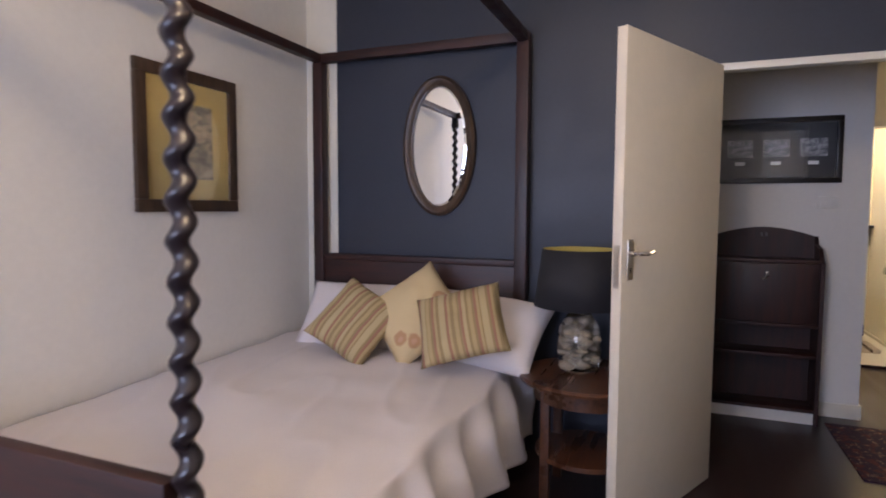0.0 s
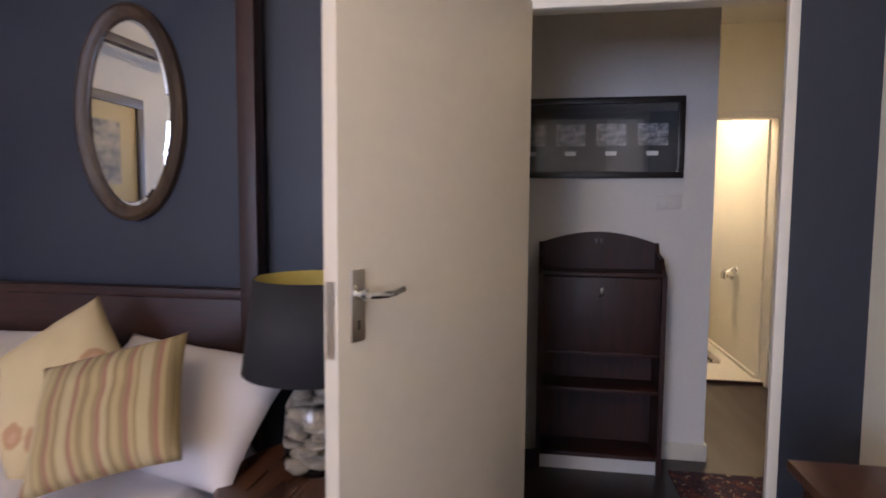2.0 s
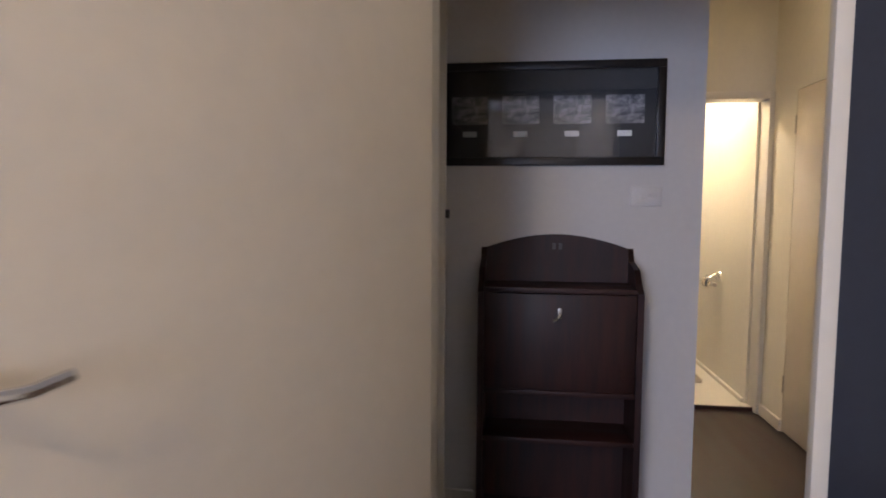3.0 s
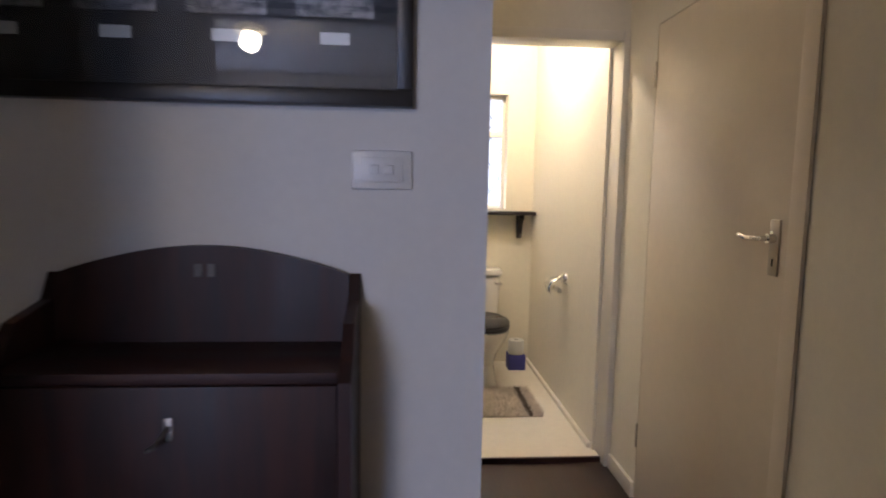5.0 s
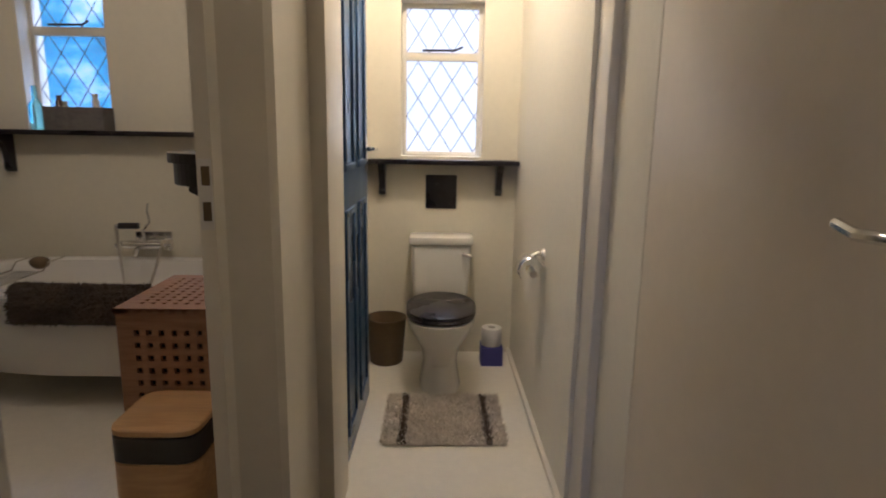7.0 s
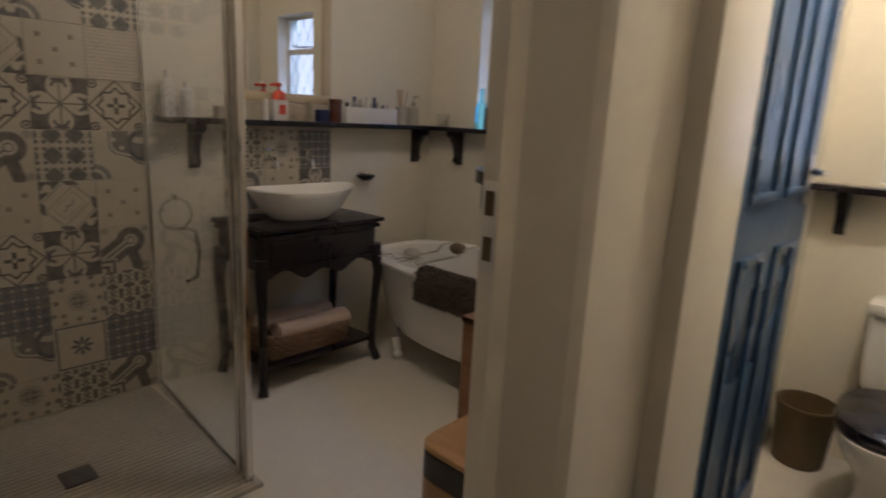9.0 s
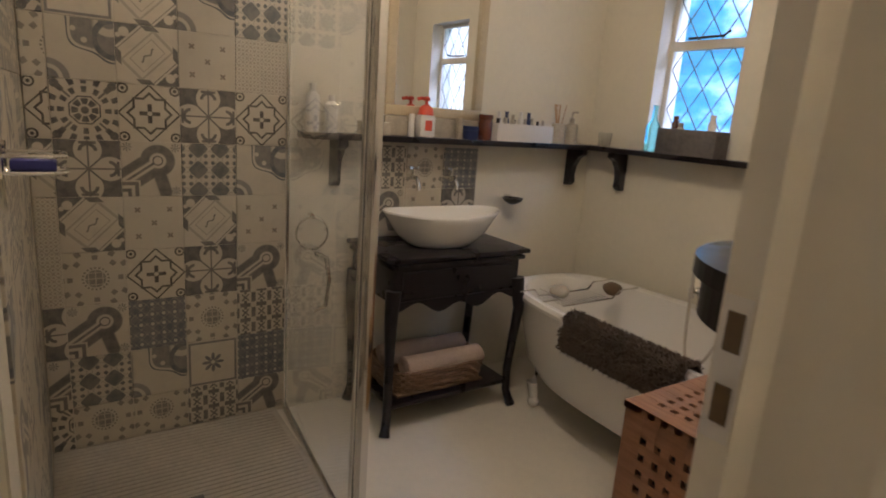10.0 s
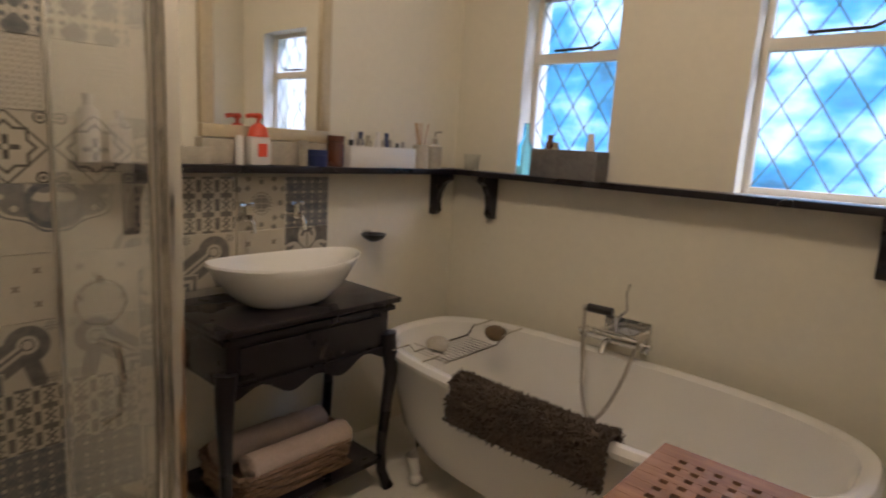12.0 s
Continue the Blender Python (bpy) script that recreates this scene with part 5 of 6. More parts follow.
def vanity():
    x0, x1, y0, y1, top = TX + 0.01, -0.315, 6.545, 7.235, 0.80
    e = thing("vanity_table", ((x0 + x1) / 2, 6.89, 0.018), "black painted vanity table with cabriole legs and a lower shelf", "vanity")
    box("top", x0, x1 + 0.01, y0 - 0.015, y1 + 0.02, top - 0.022, top, BLACK_WOOD, e, 0.008)
    box("moulding", x0, x1, y0, y1, top - 0.05, top - 0.03, BLACK_WOOD, e, 0.006)
    box("body", x0, x1 - 0.02, y0 + 0.02, y1 - 0.02, 0.60, top - 0.03, BLACK_WOOD, e, 0.003)
    box("drawer", x1 - 0.021, x1 - 0.008, y0 + 0.06, y1 - 0.06, 0.63, top - 0.065, BLACK_WOOD, e, 0.004)
    n = 24
    ap = [(y0 + 0.03, 0.61), (y1 - 0.03, 0.61)] + [(y1 - 0.03 - (y1 - y0 - 0.06) * i / n, 0.575 - 0.02 * math.cos(6 * math.pi * i / n) + 0.012 * math.cos(2 * math.pi * i / n)) for i in range(n + 1)]
    bm = bmesh.new()
    b_prism(bm, ap, "x", x1 - 0.03, x1 - 0.012)
    make("apron", bm, BLACK_WOOD, e)
    for x, dx in ((x0 + 0.03, -1), (x1 - 0.02, 1)):
        for y, dy in ((y0 + 0.02, -1), (y1 - 0.02, 1)):
            fx = dx if dx > 0 else 0
            bm = bmesh.new()
            b_tube(bm, [(x, y, 0.66), (x + 0.008 * fx, y + 0.008 * dy, 0.58), (x + 0.016 * fx, y + 0.014 * dy, 0.51), (x + 0.006 * fx, y + 0.006 * dy, 0.38), (x - 0.006 * fx, y - 0.002 * dy, 0.2), (x - 0.002 * fx, y, 0.09), (x + 0.012 * fx, y + 0.012 * dy, 0.045), (x + 0.02 * fx, y + 0.018 * dy, 0.02)], lambda u: (0.034 - 0.03 * u) if u < 0.45 else (0.0205 - 0.004 * (u - 0.45) if u < 0.8 else 0.019 + 0.03 * (u - 0.8)), 12)
            make("leg", bm, BLACK_WOOD, e, True)
    box("shelf", x0, x1 - 0.01, y0 + 0.03, y1 - 0.03, 0.135, 0.155, BLACK_WOOD, e, 0.004)


vanity()


def basin():
    cx, cy, z0 = -0.50, 6.885, 0.80
    e = thing("vessel_basin", (cx, cy, z0), "white oval ceramic vessel basin on the vanity", "basin")
    n = 56

    def ring(a, b, z, lift=0.0):
        return [(cx + a * math.cos(2 * math.pi * i / n), cy + b * math.sin(2 * math.pi * i / n), z + lift * math.sin(2 * math.pi * i / n) ** 2) for i in range(n)]
    bm = bmesh.new()
    b_loft(bm, [ring(0.09, 0.14, z0), ring(0.105, 0.165, z0 + 0.012), ring(0.135, 0.225, z0 + 0.06), ring(0.155, 0.27, z0 + 0.115, 0.012), ring(0.163, 0.293, z0 + 0.138, 0.016), ring(0.16, 0.29, z0 + 0.146, 0.016), ring(0.15, 0.272, z0 + 0.133, 0.012), ring(0.13, 0.22, z0 + 0.07), ring(0.09, 0.14, z0 + 0.02)])
    make("bowl", bm, CERAMIC, e, True)


basin()
for k, y in enumerate((6.83, 7.04)):
    e = thing("basin_tap", (TX, y, 1.03), "chrome wall tap with a cross handle", "tap", "basin taps")
    bm = bmesh.new()
    x, z = TX + 0.005, 1.075
    b_tube(bm, [(x, y, z), (x + 0.05, y, z)], 0.014, 10)
    b_tube(bm, [(x + 0.04, y, z), (x + 0.075, y, z + 0.004), (x + 0.095, y, z - 0.02), (x + 0.098, y, z - 0.05)], 0.0095, 10)
    make("spout", bm, CHROME, e, True)
    bm = bmesh.new()
    b_tube(bm, [(x + 0.045, y, z), (x + 0.045, y, z + 0.045)], 0.01, 8)
    for a in (0.3, 1.87, 3.44, 5.01):
        b_tube(bm, [(x + 0.045, y, z + 0.045), (x + 0.045 + 0.03 * math.cos(a), y + 0.03 * math.sin(a), z + 0.047)], 0.006, 6)
    make("cross_handle", bm, CHROME, e, True)


def dish(y, z, label):
    e = thing("soap_dish", (TX, y, z), label, "soap dish")
    tube("arm", [(TX, y, z + 0.015), (TX + 0.04, y, z + 0.02), (TX + 0.05, y, z + 0.01)], 0.007, CHROME, e)
    lathe("bowl", [(0.02, -0.02), (0.045, -0.005), (0.055, 0.012), (0.05, 0.012), (0.03, 0.0)], (TX + 0.07, y, z), FRAME_BLACK, e)


dish(7.42, 0.965, "small black soap dish on a chrome arm")


def basket():
    x0, x1, y0, y1, z0 = TX + 0.07, -0.35, 6.61, 7.11, 0.155
    e = thing("towel_basket", (-0.5, 6.86, z0), "brown wicker basket of rolled towels on the lower shelf", "basket")
    bm = bmesh.new()
    for k in range(7):
        s = 0.02 - 0.003 * k
        z = z0 + 0.009 + 0.017 * k
        pts = []
        n = 80
        for i in range(n + 1):
            t = 2 * math.pi * i / n
            c, q = math.cos(t), math.sin(t)
            wv = 0.004 * math.cos(20 * t + math.pi * (k % 2))
            pts.append(((x0 + x1) / 2 + ((x1 - x0) / 2 - s + wv) * math.copysign(abs(c) ** 0.4, c), (y0 + y1) / 2 + ((y1 - y0) / 2 - s + wv) * math.copysign(abs(q) ** 0.4, q), z))
        b_tube(bm, pts, 0.0095, 5)
    b_box(bm, x0 + 0.02, x1 - 0.02, y0 + 0.02, y1 - 0.02, z0, z0 + 0.01)
    make("weave", bm, WICKER, e, True)


basket()
for x, y0, y1, z, r in ((-0.41, 6.68, 7.08, 0.275, 0.056), (-0.55, 6.64, 6.90, 0.285, 0.06), (-0.56, 6.91, 7.08, 0.28, 0.055)):
    bm = bmesh.new()
    pts = []
    rings = []
    n = 28
    for k in range(9):
        y = y0 + (y1 - y0) * k / 8
        rings.append([(x + (r + 0.003 * noise.noise(Vector((y * 20, i, 0)))) * math.cos(2 * math.pi * i / n), y, z + r * 0.8 * math.sin(2 * math.pi * i / n)) for i in range(n)])
    b_loft(bm, rings)
    sp = [(x + (r * 0.9 * (1 - k / 40)) * math.cos(k * 0.45), y0 - 0.002, z + (r * 0.72 * (1 - k / 40)) * math.sin(k * 0.45)) for k in range(38)]
    b_tube(bm, sp, 0.004, 5)
    tagged(make("rolled_towel", bm, TOWEL_BEIGE, None, True), "rolled beige towel in the wicker basket", "towel", "rolled towels")


def crate():
    x0, x1, y0, y1, h = 0.765, 1.24, 6.648, 7.115, 0.69
    e = thing("slatted_crate", ((x0 + x1) / 2, (y0 + y1) / 2, 0.018), "teak laundry box with square lattice holes", "laundry box")

    def lattice(name, at, a0, a1, b0, b1, n, m, t):
        bm = bmesh.new()
        w = 0.045
        cells = []
        sa, sb = (a1 - a0 - 2 * w) / n, (b1 - b0 - 2 * w) / m
        for i in range(n + 1):
            a = a0 + w + i * sa
            g = sa * 0.28
            cells.append((a - g if i else a0, a + g if i < n else a1, b0, b1))
        for j in range(m + 1):
            b = b0 + w + j * sb
            g = sb * 0.28
            lo, hi = (b - g if j else b0), (b + g if j < m else b1)
            cells.append((a0, a1, lo, hi))
        for k, (p, q, r, s) in enumerate(cells):
            eps = 0.0004 * (k > n)
            c = {"z": (p, q, r, s, at - t + eps, at + eps), "y": (p, q, at - t / 2 + eps, at + t / 2 - eps, r, s), "x": (at - t / 2 + eps, at + t / 2 - eps, p, q, r, s)}[name[1]]
            b_box(bm, *c)
        make(name[0], bm, TEAK, e)
    lattice(("lid", "z"), h, x0, x1, y0, y1, 10, 10, 0.018)
    lattice(("side_panel", "y"), y0 + 0.012, x0 + 0.004, x1 - 0.004, 0.04, h - 0.019, 9, 12, 0.016)
    lattice(("side_panel", "x"), x0 + 0.012, y0 + 0.022, y1 - 0.022, 0.04, h - 0.019, 9, 12, 0.016)
    boxes("side_panel", [(x0 + 0.02, x1, y1 - 0.02, y1, 0.018, h - 0.019), (x1 - 0.016, x1, y0 + 0.03, y1 - 0.02, 0.018, h - 0.019)], TEAK, e)
    # solid black block that fills the box behind its lattice holes
    boxes("black_core", [(x0 + 0.03, x1 - 0.03, y0 + 0.03, y1 - 0.03, 0.03, h - 0.03)], SHADE_BLACK, e)


crate()


def pedal_bin():
    x0, x1, y0, y1 = 0.87, 1.14, 6.35, 6.63
    e = thing("pedal_bin", (1.0, 6.49, 0.018), "wood-sided waste bin with a bamboo lid and black band", "bin")

    def rr(z, k=0.0, p=5.0, n=40):
        out = []
        for i in range(n):
            t = 2 * math.pi * i / n
            c, s = math.cos(t), math.sin(t)
            out.append(((x0 + x1) / 2 + ((x1 - x0) / 2 - k) * math.copysign(abs(c) ** (2 / p), c), (y0 + y1) / 2 + ((y1 - y0) / 2 - k) * math.copysign(abs(s) ** (2 / p), s), z))
        return out
    for nm, m, z in (("body", BAMBOO, (0.018, 0.30)), ("band", FRAME_BLACK, (0.30, 0.385)), ("lid", BAMBOO, (0.387, 0.41))):
        bm = bmesh.new()
        b_loft(bm, [rr(z[0], 0.004), rr(z[0] + 0.004), rr(z[1] - 0.004), rr(z[1], 0.004)])
        make(nm, bm, m, e, True)


pedal_bin()


def round_shelf():
    x, y, r, z = PX0, 6.225, 0.165, 1.205
    e = thing("half_round_shelf", (x, y, z), "black half-round wall shelf on a bracket", "shelf")
    pts = [(x + r * math.cos(radians(90 + 180 * i / 28)), y + r * 1.13 * math.sin(radians(90 + 180 * i / 28))) for i in range(29)]
    bm = bmesh.new()
    b_prism(bm, pts, "z", z, z + 0.022)
    make("board", bm, BLACK_WOOD, e)
    pts = [(x + (u - x) * 0.93, y + (v - y) * 0.93) for u, v in pts]
    bm = bmesh.new()
    b_prism(bm, pts, "z", z - 0.05, z)
    make("apron", bm, BLACK_WOOD, e)
    bracket(e, x, y, z - 0.05, 0.13, BLACK_WOOD, 0.2, axis="x", sign=-1)


round_shelf()

# towel ring with a cloth, on the wall inside the shower screen
ring = thing("towel_ring", (TX, 6.37, 0.75), "chrome towel ring with a hanging loop", "towel ring")
tube("ring", arc((TX + 0.035, 6.36, 0.835), 0.07, 0, 360, 28, "yz"), 0.005, CHROME, ring)
tube("post", [(TX, 6.36, 0.915), (TX + 0.035, 6.36, 0.91)], 0.011, CHROME, ring)


def shelf_things():
    z = SZ + 0.026
    x = TX + 0.065
    e = thing("soap_bottle", (x + 0.02, 6.855, z), "white pump bottle with a red top", "bottle")
    box("bottle", x - 0.005, x + 0.045, 6.815, 6.895, z, z + 0.10, PLASTIC_W, e, 0.012)
    box("label_patch", x + 0.044, x + 0.0465, 6.84, 6.875, z + 0.03, z + 0.075, RED, e, 0.0)
    lathe("shoulder", [(0.036, 0), (0.03, 0.03), (0.014, 0.045)], (x + 0.02, 6.855, z + 0.098), RED, e, sy=1.0)
    tube("pump", [(x + 0.02, 6.855, z + 0.14), (x + 0.02, 6.855, z + 0.165), (x + 0.02, 6.83, z + 0.17), (x + 0.02, 6.81, z + 0.165)], 0.008, RED, e)
    lathe("pump_head", [(0.014, 0), (0.016, 0.01), (0.01, 0.018)], (x + 0.02, 6.855, z + 0.16), RED, e)
    for y, prof, m, lab, cat in (
        (6.79, [(0.014, 0), (0.014, 0.09), (0.01, 0.1)], PLASTIC_W, "slim cream bottle on the shelf", "bottle"),
        (7.05, [(0.016, 0), (0.016, 0.075), (0.018, 0.077), (0.018, 0.095)], STONE, "small beige tube on the shelf", "tube"),
        (7.115, [(0.036, 0), (0.038, 0.04), (0.036, 0.042), (0.039, 0.044), (0.039, 0.062)], NAVY_PLASTIC, "squat navy jar of cream", "jar"),
        (7.20, [(0.033, 0), (0.034, 0.085), (0.028, 0.095), (0.034, 0.097), (0.034, 0.12)], AMBER, "brown glass jar with a pink label", "jar"),
        (7.68, [(0.038, 0), (0.036, 0.1), (0.03, 0.105)], STONE, "stone tumbler holding reed sticks", "tumbler"),
        (7.775, [(0.034, 0), (0.034, 0.1), (0.012, 0.11), (0.012, 0.135)], STONE, "grey stone soap dispenser on the shelf", "dispenser"),
    ):
        tagged(lathe(cat.replace(" ", "_"), prof, (x + 0.01, y, z), m), lab, cat)
    bm = bmesh.new()
    rnd = random.Random(4)
    for _ in range(7):
        b_tube(bm, [(x + 0.01, 7.68, z + 0.02), (x + 0.01 + rnd.uniform(-0.03, 0.03), 7.68 + rnd.uniform(-0.03, 0.03), z + 0.2)], 0.0022, 5)
    tagged(make("reed_sticks", bm, BAMBOO), "thin wooden reed sticks in a tumbler", "reed sticks")
    tagged(tube("dispenser_pump", [(x + 0.01, 7.775, z + 0.13), (x + 0.01, 7.775, z + 0.165), (x + 0.03, 7.795, z + 0.168)], 0.006, SATIN), "metal pump on the stone dispenser", "pump")
    t = thing("cosmetics_tray", (x, 7.43, z), "white open tray filled with small toiletries", "tray")
    boxes("walls", [(x - 0.045, x + 0.05, 7.245, 7.61, z, z + 0.006), (x - 0.045, x - 0.04, 7.245, 7.61, z + 0.006, z + 0.085), (x + 0.045, x + 0.05, 7.245, 7.61, z + 0.006, z + 0.085), (x - 0.04, x + 0.045, 7.245, 7.251, z + 0.006, z + 0.085), (x - 0.04, x + 0.045, 7.604, 7.61, z + 0.006, z + 0.085)], PLASTIC_W, t, 0.002)
    mats = (FRAME_BLACK, PLASTIC_W, SATIN, NAVY_PLASTIC, STONE)
    for k in range(13):
        y, h = 7.27 + k * 0.0255, 0.09 + 0.055 * rnd.random()
        r = 0.009 + 0.006 * rnd.random()
        tagged(lathe("toiletry_bottle", [(r, 0), (r, h * 0.75), (r * 0.6, h * 0.8), (r * 0.7, h)], (x + rnd.uniform(-0.02, 0.025), y, z + 0.006), mats[k % 5], n=12), "small toiletry bottle standing in the white tray", "bottle", "toiletries in the tray")
    g = lathe("glass_tumbler", [(0.03, 0), (0.036, 0.075), (0.034, 0.075), (0.028, 0.006)], (TX + 0.16, 7.95, z), GLASS)
    tagged(g, "clear glass tumbler in the shelf's corner", "glass")
    tagged(box("patterned_tin", x - 0.02, x + 0.03, 6.545, 6.68, z, z + 0.055, STONE, None, 0.003), "small pale patterned box on the shelf", "box")
    for y, h in ((6.34, 0.19), (6.42, 0.15)):
        tagged(lathe("shampoo_bottle", [(0.026, 0), (0.027, h * 0.75), (0.012, h * 0.84), (0.014, h)], (x, y, z), PLASTIC_W), "white bottle on the shelf's end", "bottle", "bottles on the shelf's end")
    bx = thing("zinc_planter", (0.02, BY - 0.065, z), "grey zinc trough on the window shelf", "trough")
    boxes("walls", [(-0.20, 0.11, BY - 0.125, BY - 0.02, z, z + 0.008), (-0.20, -0.192, BY - 0.125, BY - 0.02, z + 0.008, z + 0.118), (0.102, 0.11, BY - 0.125, BY - 0.02, z + 0.008, z + 0.118), (-0.192, 0.102, BY - 0.125, BY - 0.117, z + 0.008, z + 0.118), (-0.192, 0.102, BY - 0.028, BY - 0.02, z + 0.008, z + 0.118)], GREY_BOX, bx, 0.002)
    for px, m, h in ((-0.14, AMBER, 0.17), (-0.11, STONE, 0.14), (0.05, PLASTIC_W, 0.18)):
        tagged(lathe("small_bottle", [(0.018, 0), (0.018, h * 0.8), (0.012, h * 0.85), (0.013, h)], (px, BY - 0.075, z + 0.008), m, n=14), "small bottle standing in the zinc trough", "bottle", "bottles in the trough")
    tagged(lathe("glass_bottle", [(0.033, 0), (0.035, 0.12), (0.014, 0.16), (0.012, 0.22), (0.014, 0.225)], (-0.275, BY - 0.06, z), AQUA), "aqua glass bottle on the window shelf", "bottle")


shelf_things()

# ---- shower ----
TRX, TRY = 0.27, 6.258
SY = 5.37                     # shower's tiled side wall
structure(boxes("wall_shower_side", [(TX, 0.62, HYB, SY, 0, CEIL)], CREAM_WALL), "cream wall behind the shower tiles")
structure(boxes("shower_tray", [(TX, TRX, SY, TRY - 0.05, 0.018, 0.034)], MOSAIC), "pale mosaic shower floor")
bm = bmesh.new()
for i in range(40):
    x = TX + 0.012 + i * 0.0245
    b_box(bm, x, x + 0.021, SY + 0.012, TRY - 0.075, 0.034, 0.0365)
tagged(make("strip_tile", bm, MOSAIC, bpy.data.objects["shower_tray"]), kind="stuff")
tagged(boxes("floor_drain", [(-0.24, -0.13, 5.71, 5.81, 0.036, 0.041)], GREY_BOX, None, 0.001), "square metal shower drain", "drain")
scr = thing("shower_screen", (TX, TRY, 0.03), "frameless glass shower screen with chrome rails", "shower screen")
p = boxes("fixed_pane", [(TX + 0.012, 0.165, TRY - 0.004, TRY + 0.004, 0.045, 2.0)], GLASS, scr)
p.visible_shadow = False
boxes("rail", [(TX, 0.255, TRY - 0.012, TRY + 0.012, 0.018, 0.045)], CHROME, scr, 0.003)
boxes("rail", [(TX, TX + 0.012, TRY - 0.01, TRY + 0.01, 0.045, 2.0)], CHROME, scr, 0.002)
boxes("rail", [(TX, 0.255, TRY - 0.012, TRY + 0.012, 2.0, 2.03)], CHROME, scr, 0.003)
boxes("post", [(0.165, 0.188, TRY - 0.016, TRY + 0.016, 0.045, 2.0), (0.195, 0.25, TRY - 0.011, TRY + 0.013, 0.045, 2.0)], CHROME, scr, 0.004)
bm = bmesh.new()
b_tube(bm, [(-0.30, TRY + 0.004, 0.85), (-0.30, TRY + 0.045, 0.835), (-0.295, TRY + 0.055, 0.74), (-0.30, TRY + 0.045, 0.65), (-0.30, TRY + 0.004, 0.635)], 0.008, 8)
tagged(make("handle", bm, CHROME, scr, True), "curved chrome pull handle")
scr.rotation_euler = (0, 0, radians(-5))



def soap_caddy():
    """A wire loop on the tiled side wall, with a blue dish in it."""
    x0, x1, y, z = 0.28, 0.38, SY + 0.01, 1.215
    e = thing("soap_caddy", ((x0 + x1) / 2, y, z), "chrome wire soap caddy on the shower tiles", "soap caddy")
    bm = bmesh.new()
    for dz in (0.0, 0.03):
        b_tube(bm, [(x0, y, z + dz), (x0, y + 0.08, z + dz), (x0 + 0.02, y + 0.1, z + dz), (x1 - 0.02, y + 0.1, z + dz), (x1, y + 0.08, z + dz), (x1, y, z + dz)], 0.004, 6)
    for k in range(4):
        x = x0 + 0.012 + k * 0.025
        b_tube(bm, [(x, y, z), (x, y + 0.1, z)], 0.002, 5)
    for x in (x0, x1):
        b_tube(bm, [(x, y + 0.002, z - 0.01), (x, y + 0.002, z + 0.05)], 0.006, 6)
    make("wires", bm, CHROME, e, True)
    bm = bmesh.new()
    b_box(bm, x0 + 0.015, x1 - 0.015, y + 0.015, y + 0.085, z + 0.003, z + 0.022, 0.006)
    tagged(make("dish", bm, ROYAL, e, True), "dark blue soap dish")


soap_caddy()

# ---- wall tiles, laid one by one ----
MATS = {k: tile_material(k) for k in "ABCDEFGHKLMNP"}


def tile_mesh(kind, w, h):
    """A tile in its own plane x, y, its face towards +z; w, h: cut size."""
    bm = bmesh.new()
    b_box(bm, -P / 2 + 0.001, -P / 2 + w - 0.001, -P / 2 + 0.001, -P / 2 + h - 0.001, 0.0, 0.006)
    bmesh.ops.bevel(bm, geom=[e for e in bm.edges if all(v.co.z > 0.005 for v in e.verts)], offset=0.001, segments=1, affect="EDGES")
    bmesh.ops.recalc_face_normals(bm, faces=bm.faces)
    me = bpy.data.meshes.new("tile")
    bm.to_mesh(me)
    bm.free()
    me.materials.append(MATS[kind])
    return me


MESHES = {}


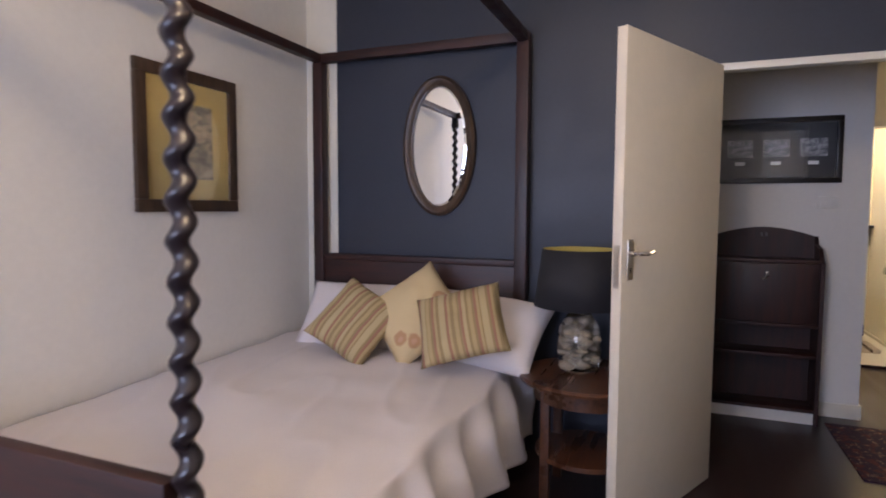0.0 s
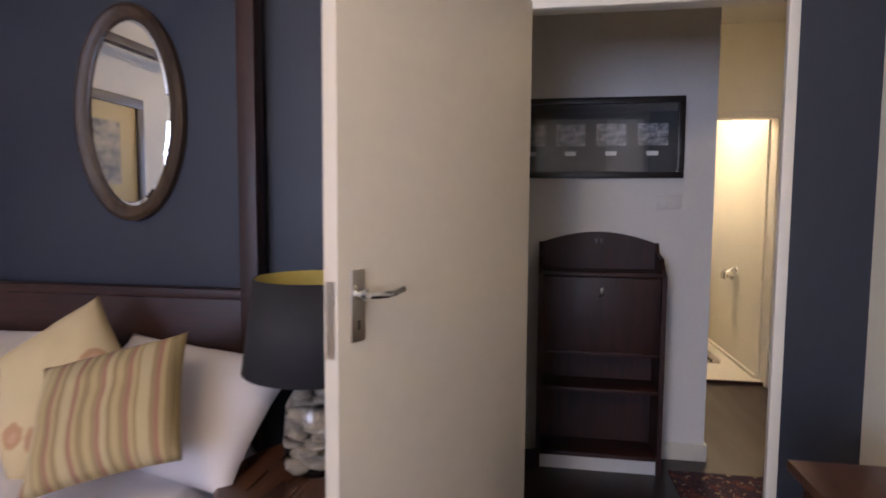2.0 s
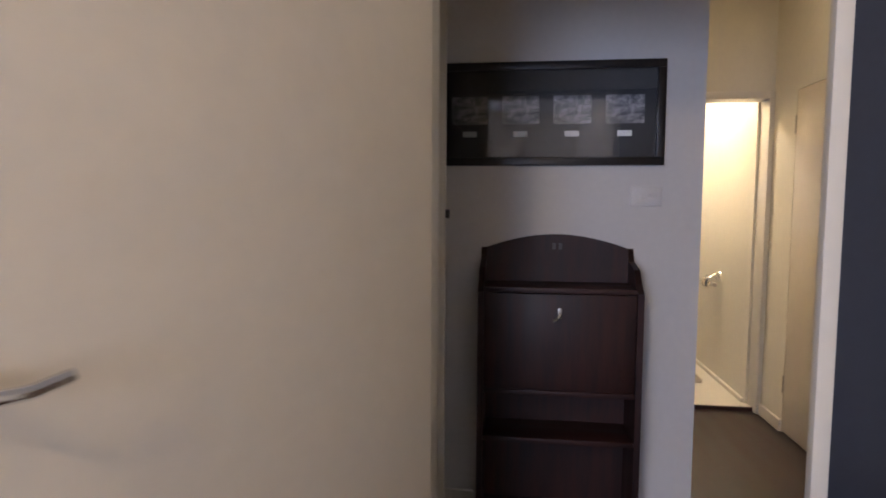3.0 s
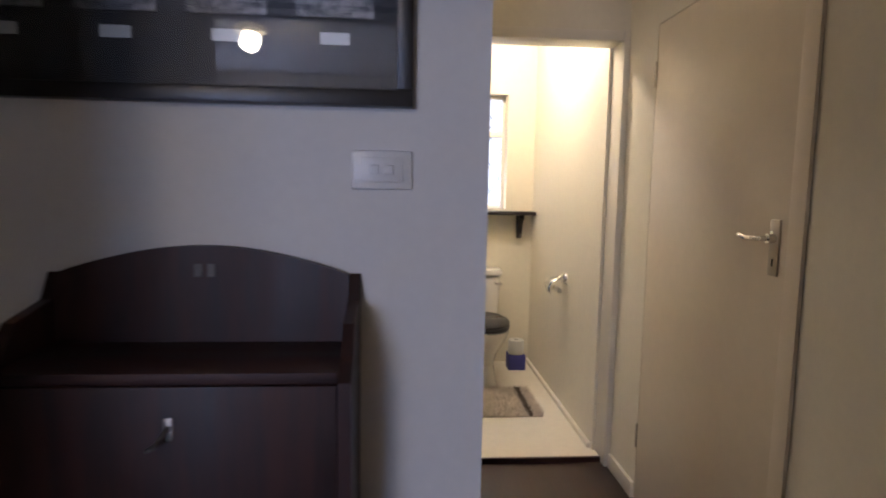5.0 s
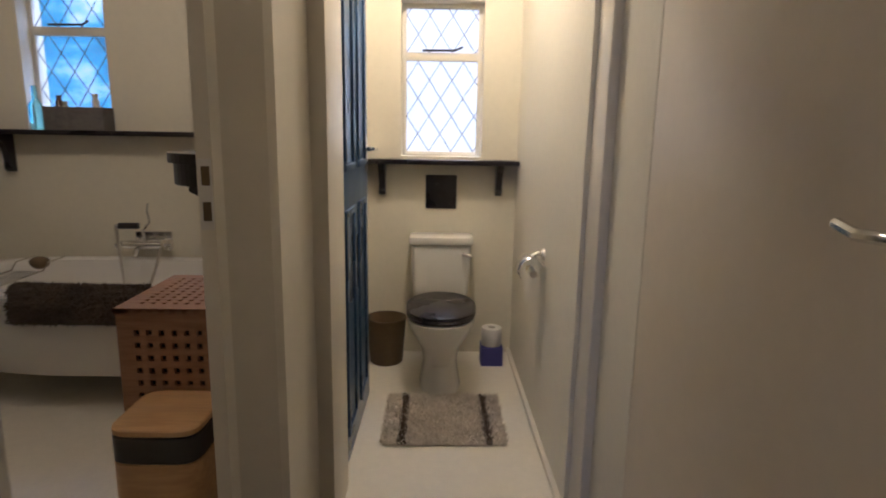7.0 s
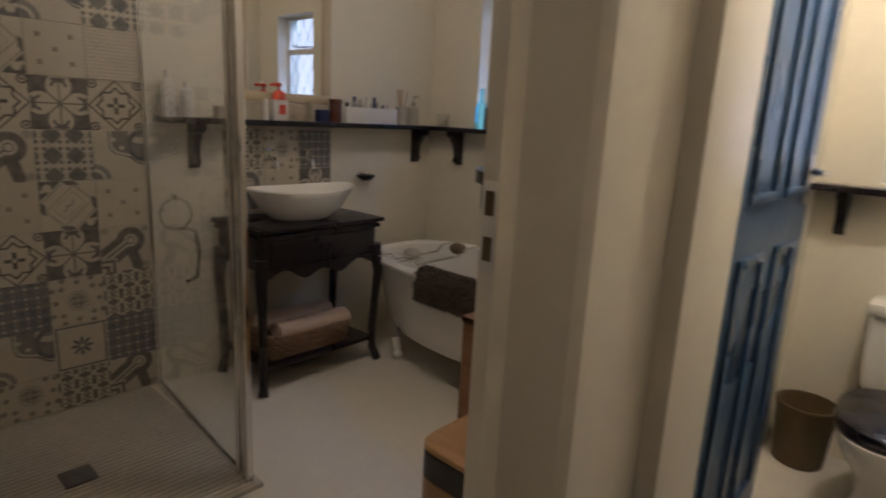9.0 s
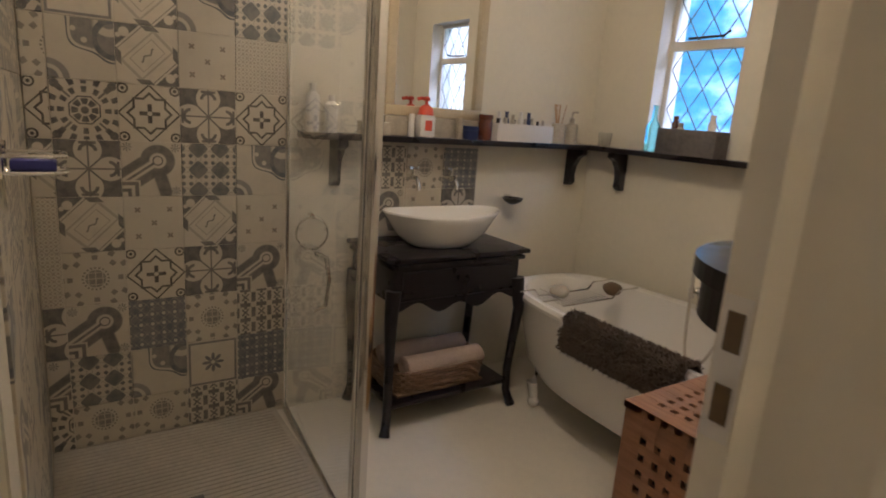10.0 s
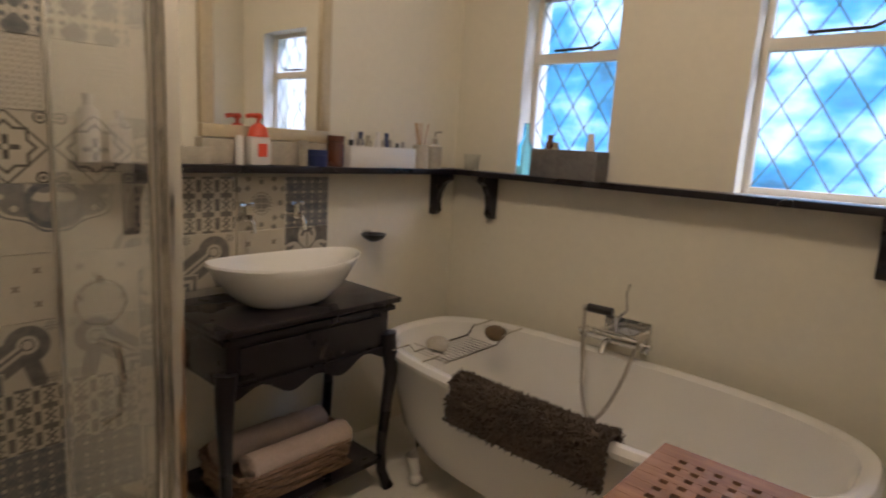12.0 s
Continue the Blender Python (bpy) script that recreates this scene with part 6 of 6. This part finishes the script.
def lay(kind, parent, m, w=P, h=P):
    key = (kind, round(w, 4), round(h, 4))
    if key not in MESHES:
        MESHES[key] = tile_mesh(kind, w, h)
    o = new("tile", MESHES[key])
    o.matrix_basis = m
    adopt(o, parent)


LAYOUT = ["HCEKG", "KDAHF", "ECGKC", "HKFDA", "GPHFC", "LFHDK", "BGBAB", "HAECF", "KHDHD", "KLBAE", "AEMLN", "ECFPM", "GLLNE"]
WEST = Matrix(((0, 0, 1, 0), (1, 0, 0, 0), (0, 1, 0, 0), (0, 0, 0, 1)))
SOUTH = Matrix(((1, 0, 0, 0), (0, 0, 1, 0), (0, 1, 0, 0), (0, 0, 0, 1)))
TY = 5.4515                   # first full column on the west wall
bed_w = structure(boxes("tile_bed_west", [(TX, TX + 0.004, SY, 6.246, 0.034, CEIL)], GROUT), "patterned tiled shower wall")
bed_s = structure(boxes("tile_bed_south", [(TX + 0.004, 0.62, SY, SY + 0.004, 0.034, CEIL)], GROUT), "patterned tiled shower side wall")
z_top = 1.396 + 6 * P
for r, line in enumerate(LAYOUT):
    z0 = z_top - (r + 1) * P
    h = P
    if z0 + P > CEIL:
        continue
    if z0 < 0.04:
        z0, h = 0.04, z0 + P - 0.04
    for c in range(1, 5):
        y0 = TY + (c - 1) * P
        lay(line[c], bed_w, Matrix.Translation((TX + 0.004, y0 + P / 2, z0 + P / 2)) @ WEST, P, h)
    # cut pieces in the corner
    lay(line[0], bed_w, Matrix.Translation((TX + 0.004, SY + 0.012 + P / 2, z0 + P / 2)) @ WEST, TY - SY - 0.013, h)
    for c in range(6):
        x0 = TX + 0.012 + c * P
        lay(LAYOUT[(r * 5 + 3) % 13][(c * 2 + r) % 5], bed_s, Matrix.Translation((x0 + P / 2, SY + 0.004, z0 + P / 2)) @ SOUTH, P, h)
splash = structure(boxes("tile_bed_splash", [(TX, TX + 0.003, 6.608, 7.226, 0.80, SZ)], GROUT), "patterned tile splashback behind the basin")
for r, line in enumerate(("NLM", "EDA")):
    for c in range(3):
        y0, z0 = 6.61 + c * 0.205, SZ - 0.02 - (r + 1) * P
        lay(line[c], splash, Matrix.Translation((TX + 0.003, y0 + P / 2, z0 + P / 2)) @ WEST)
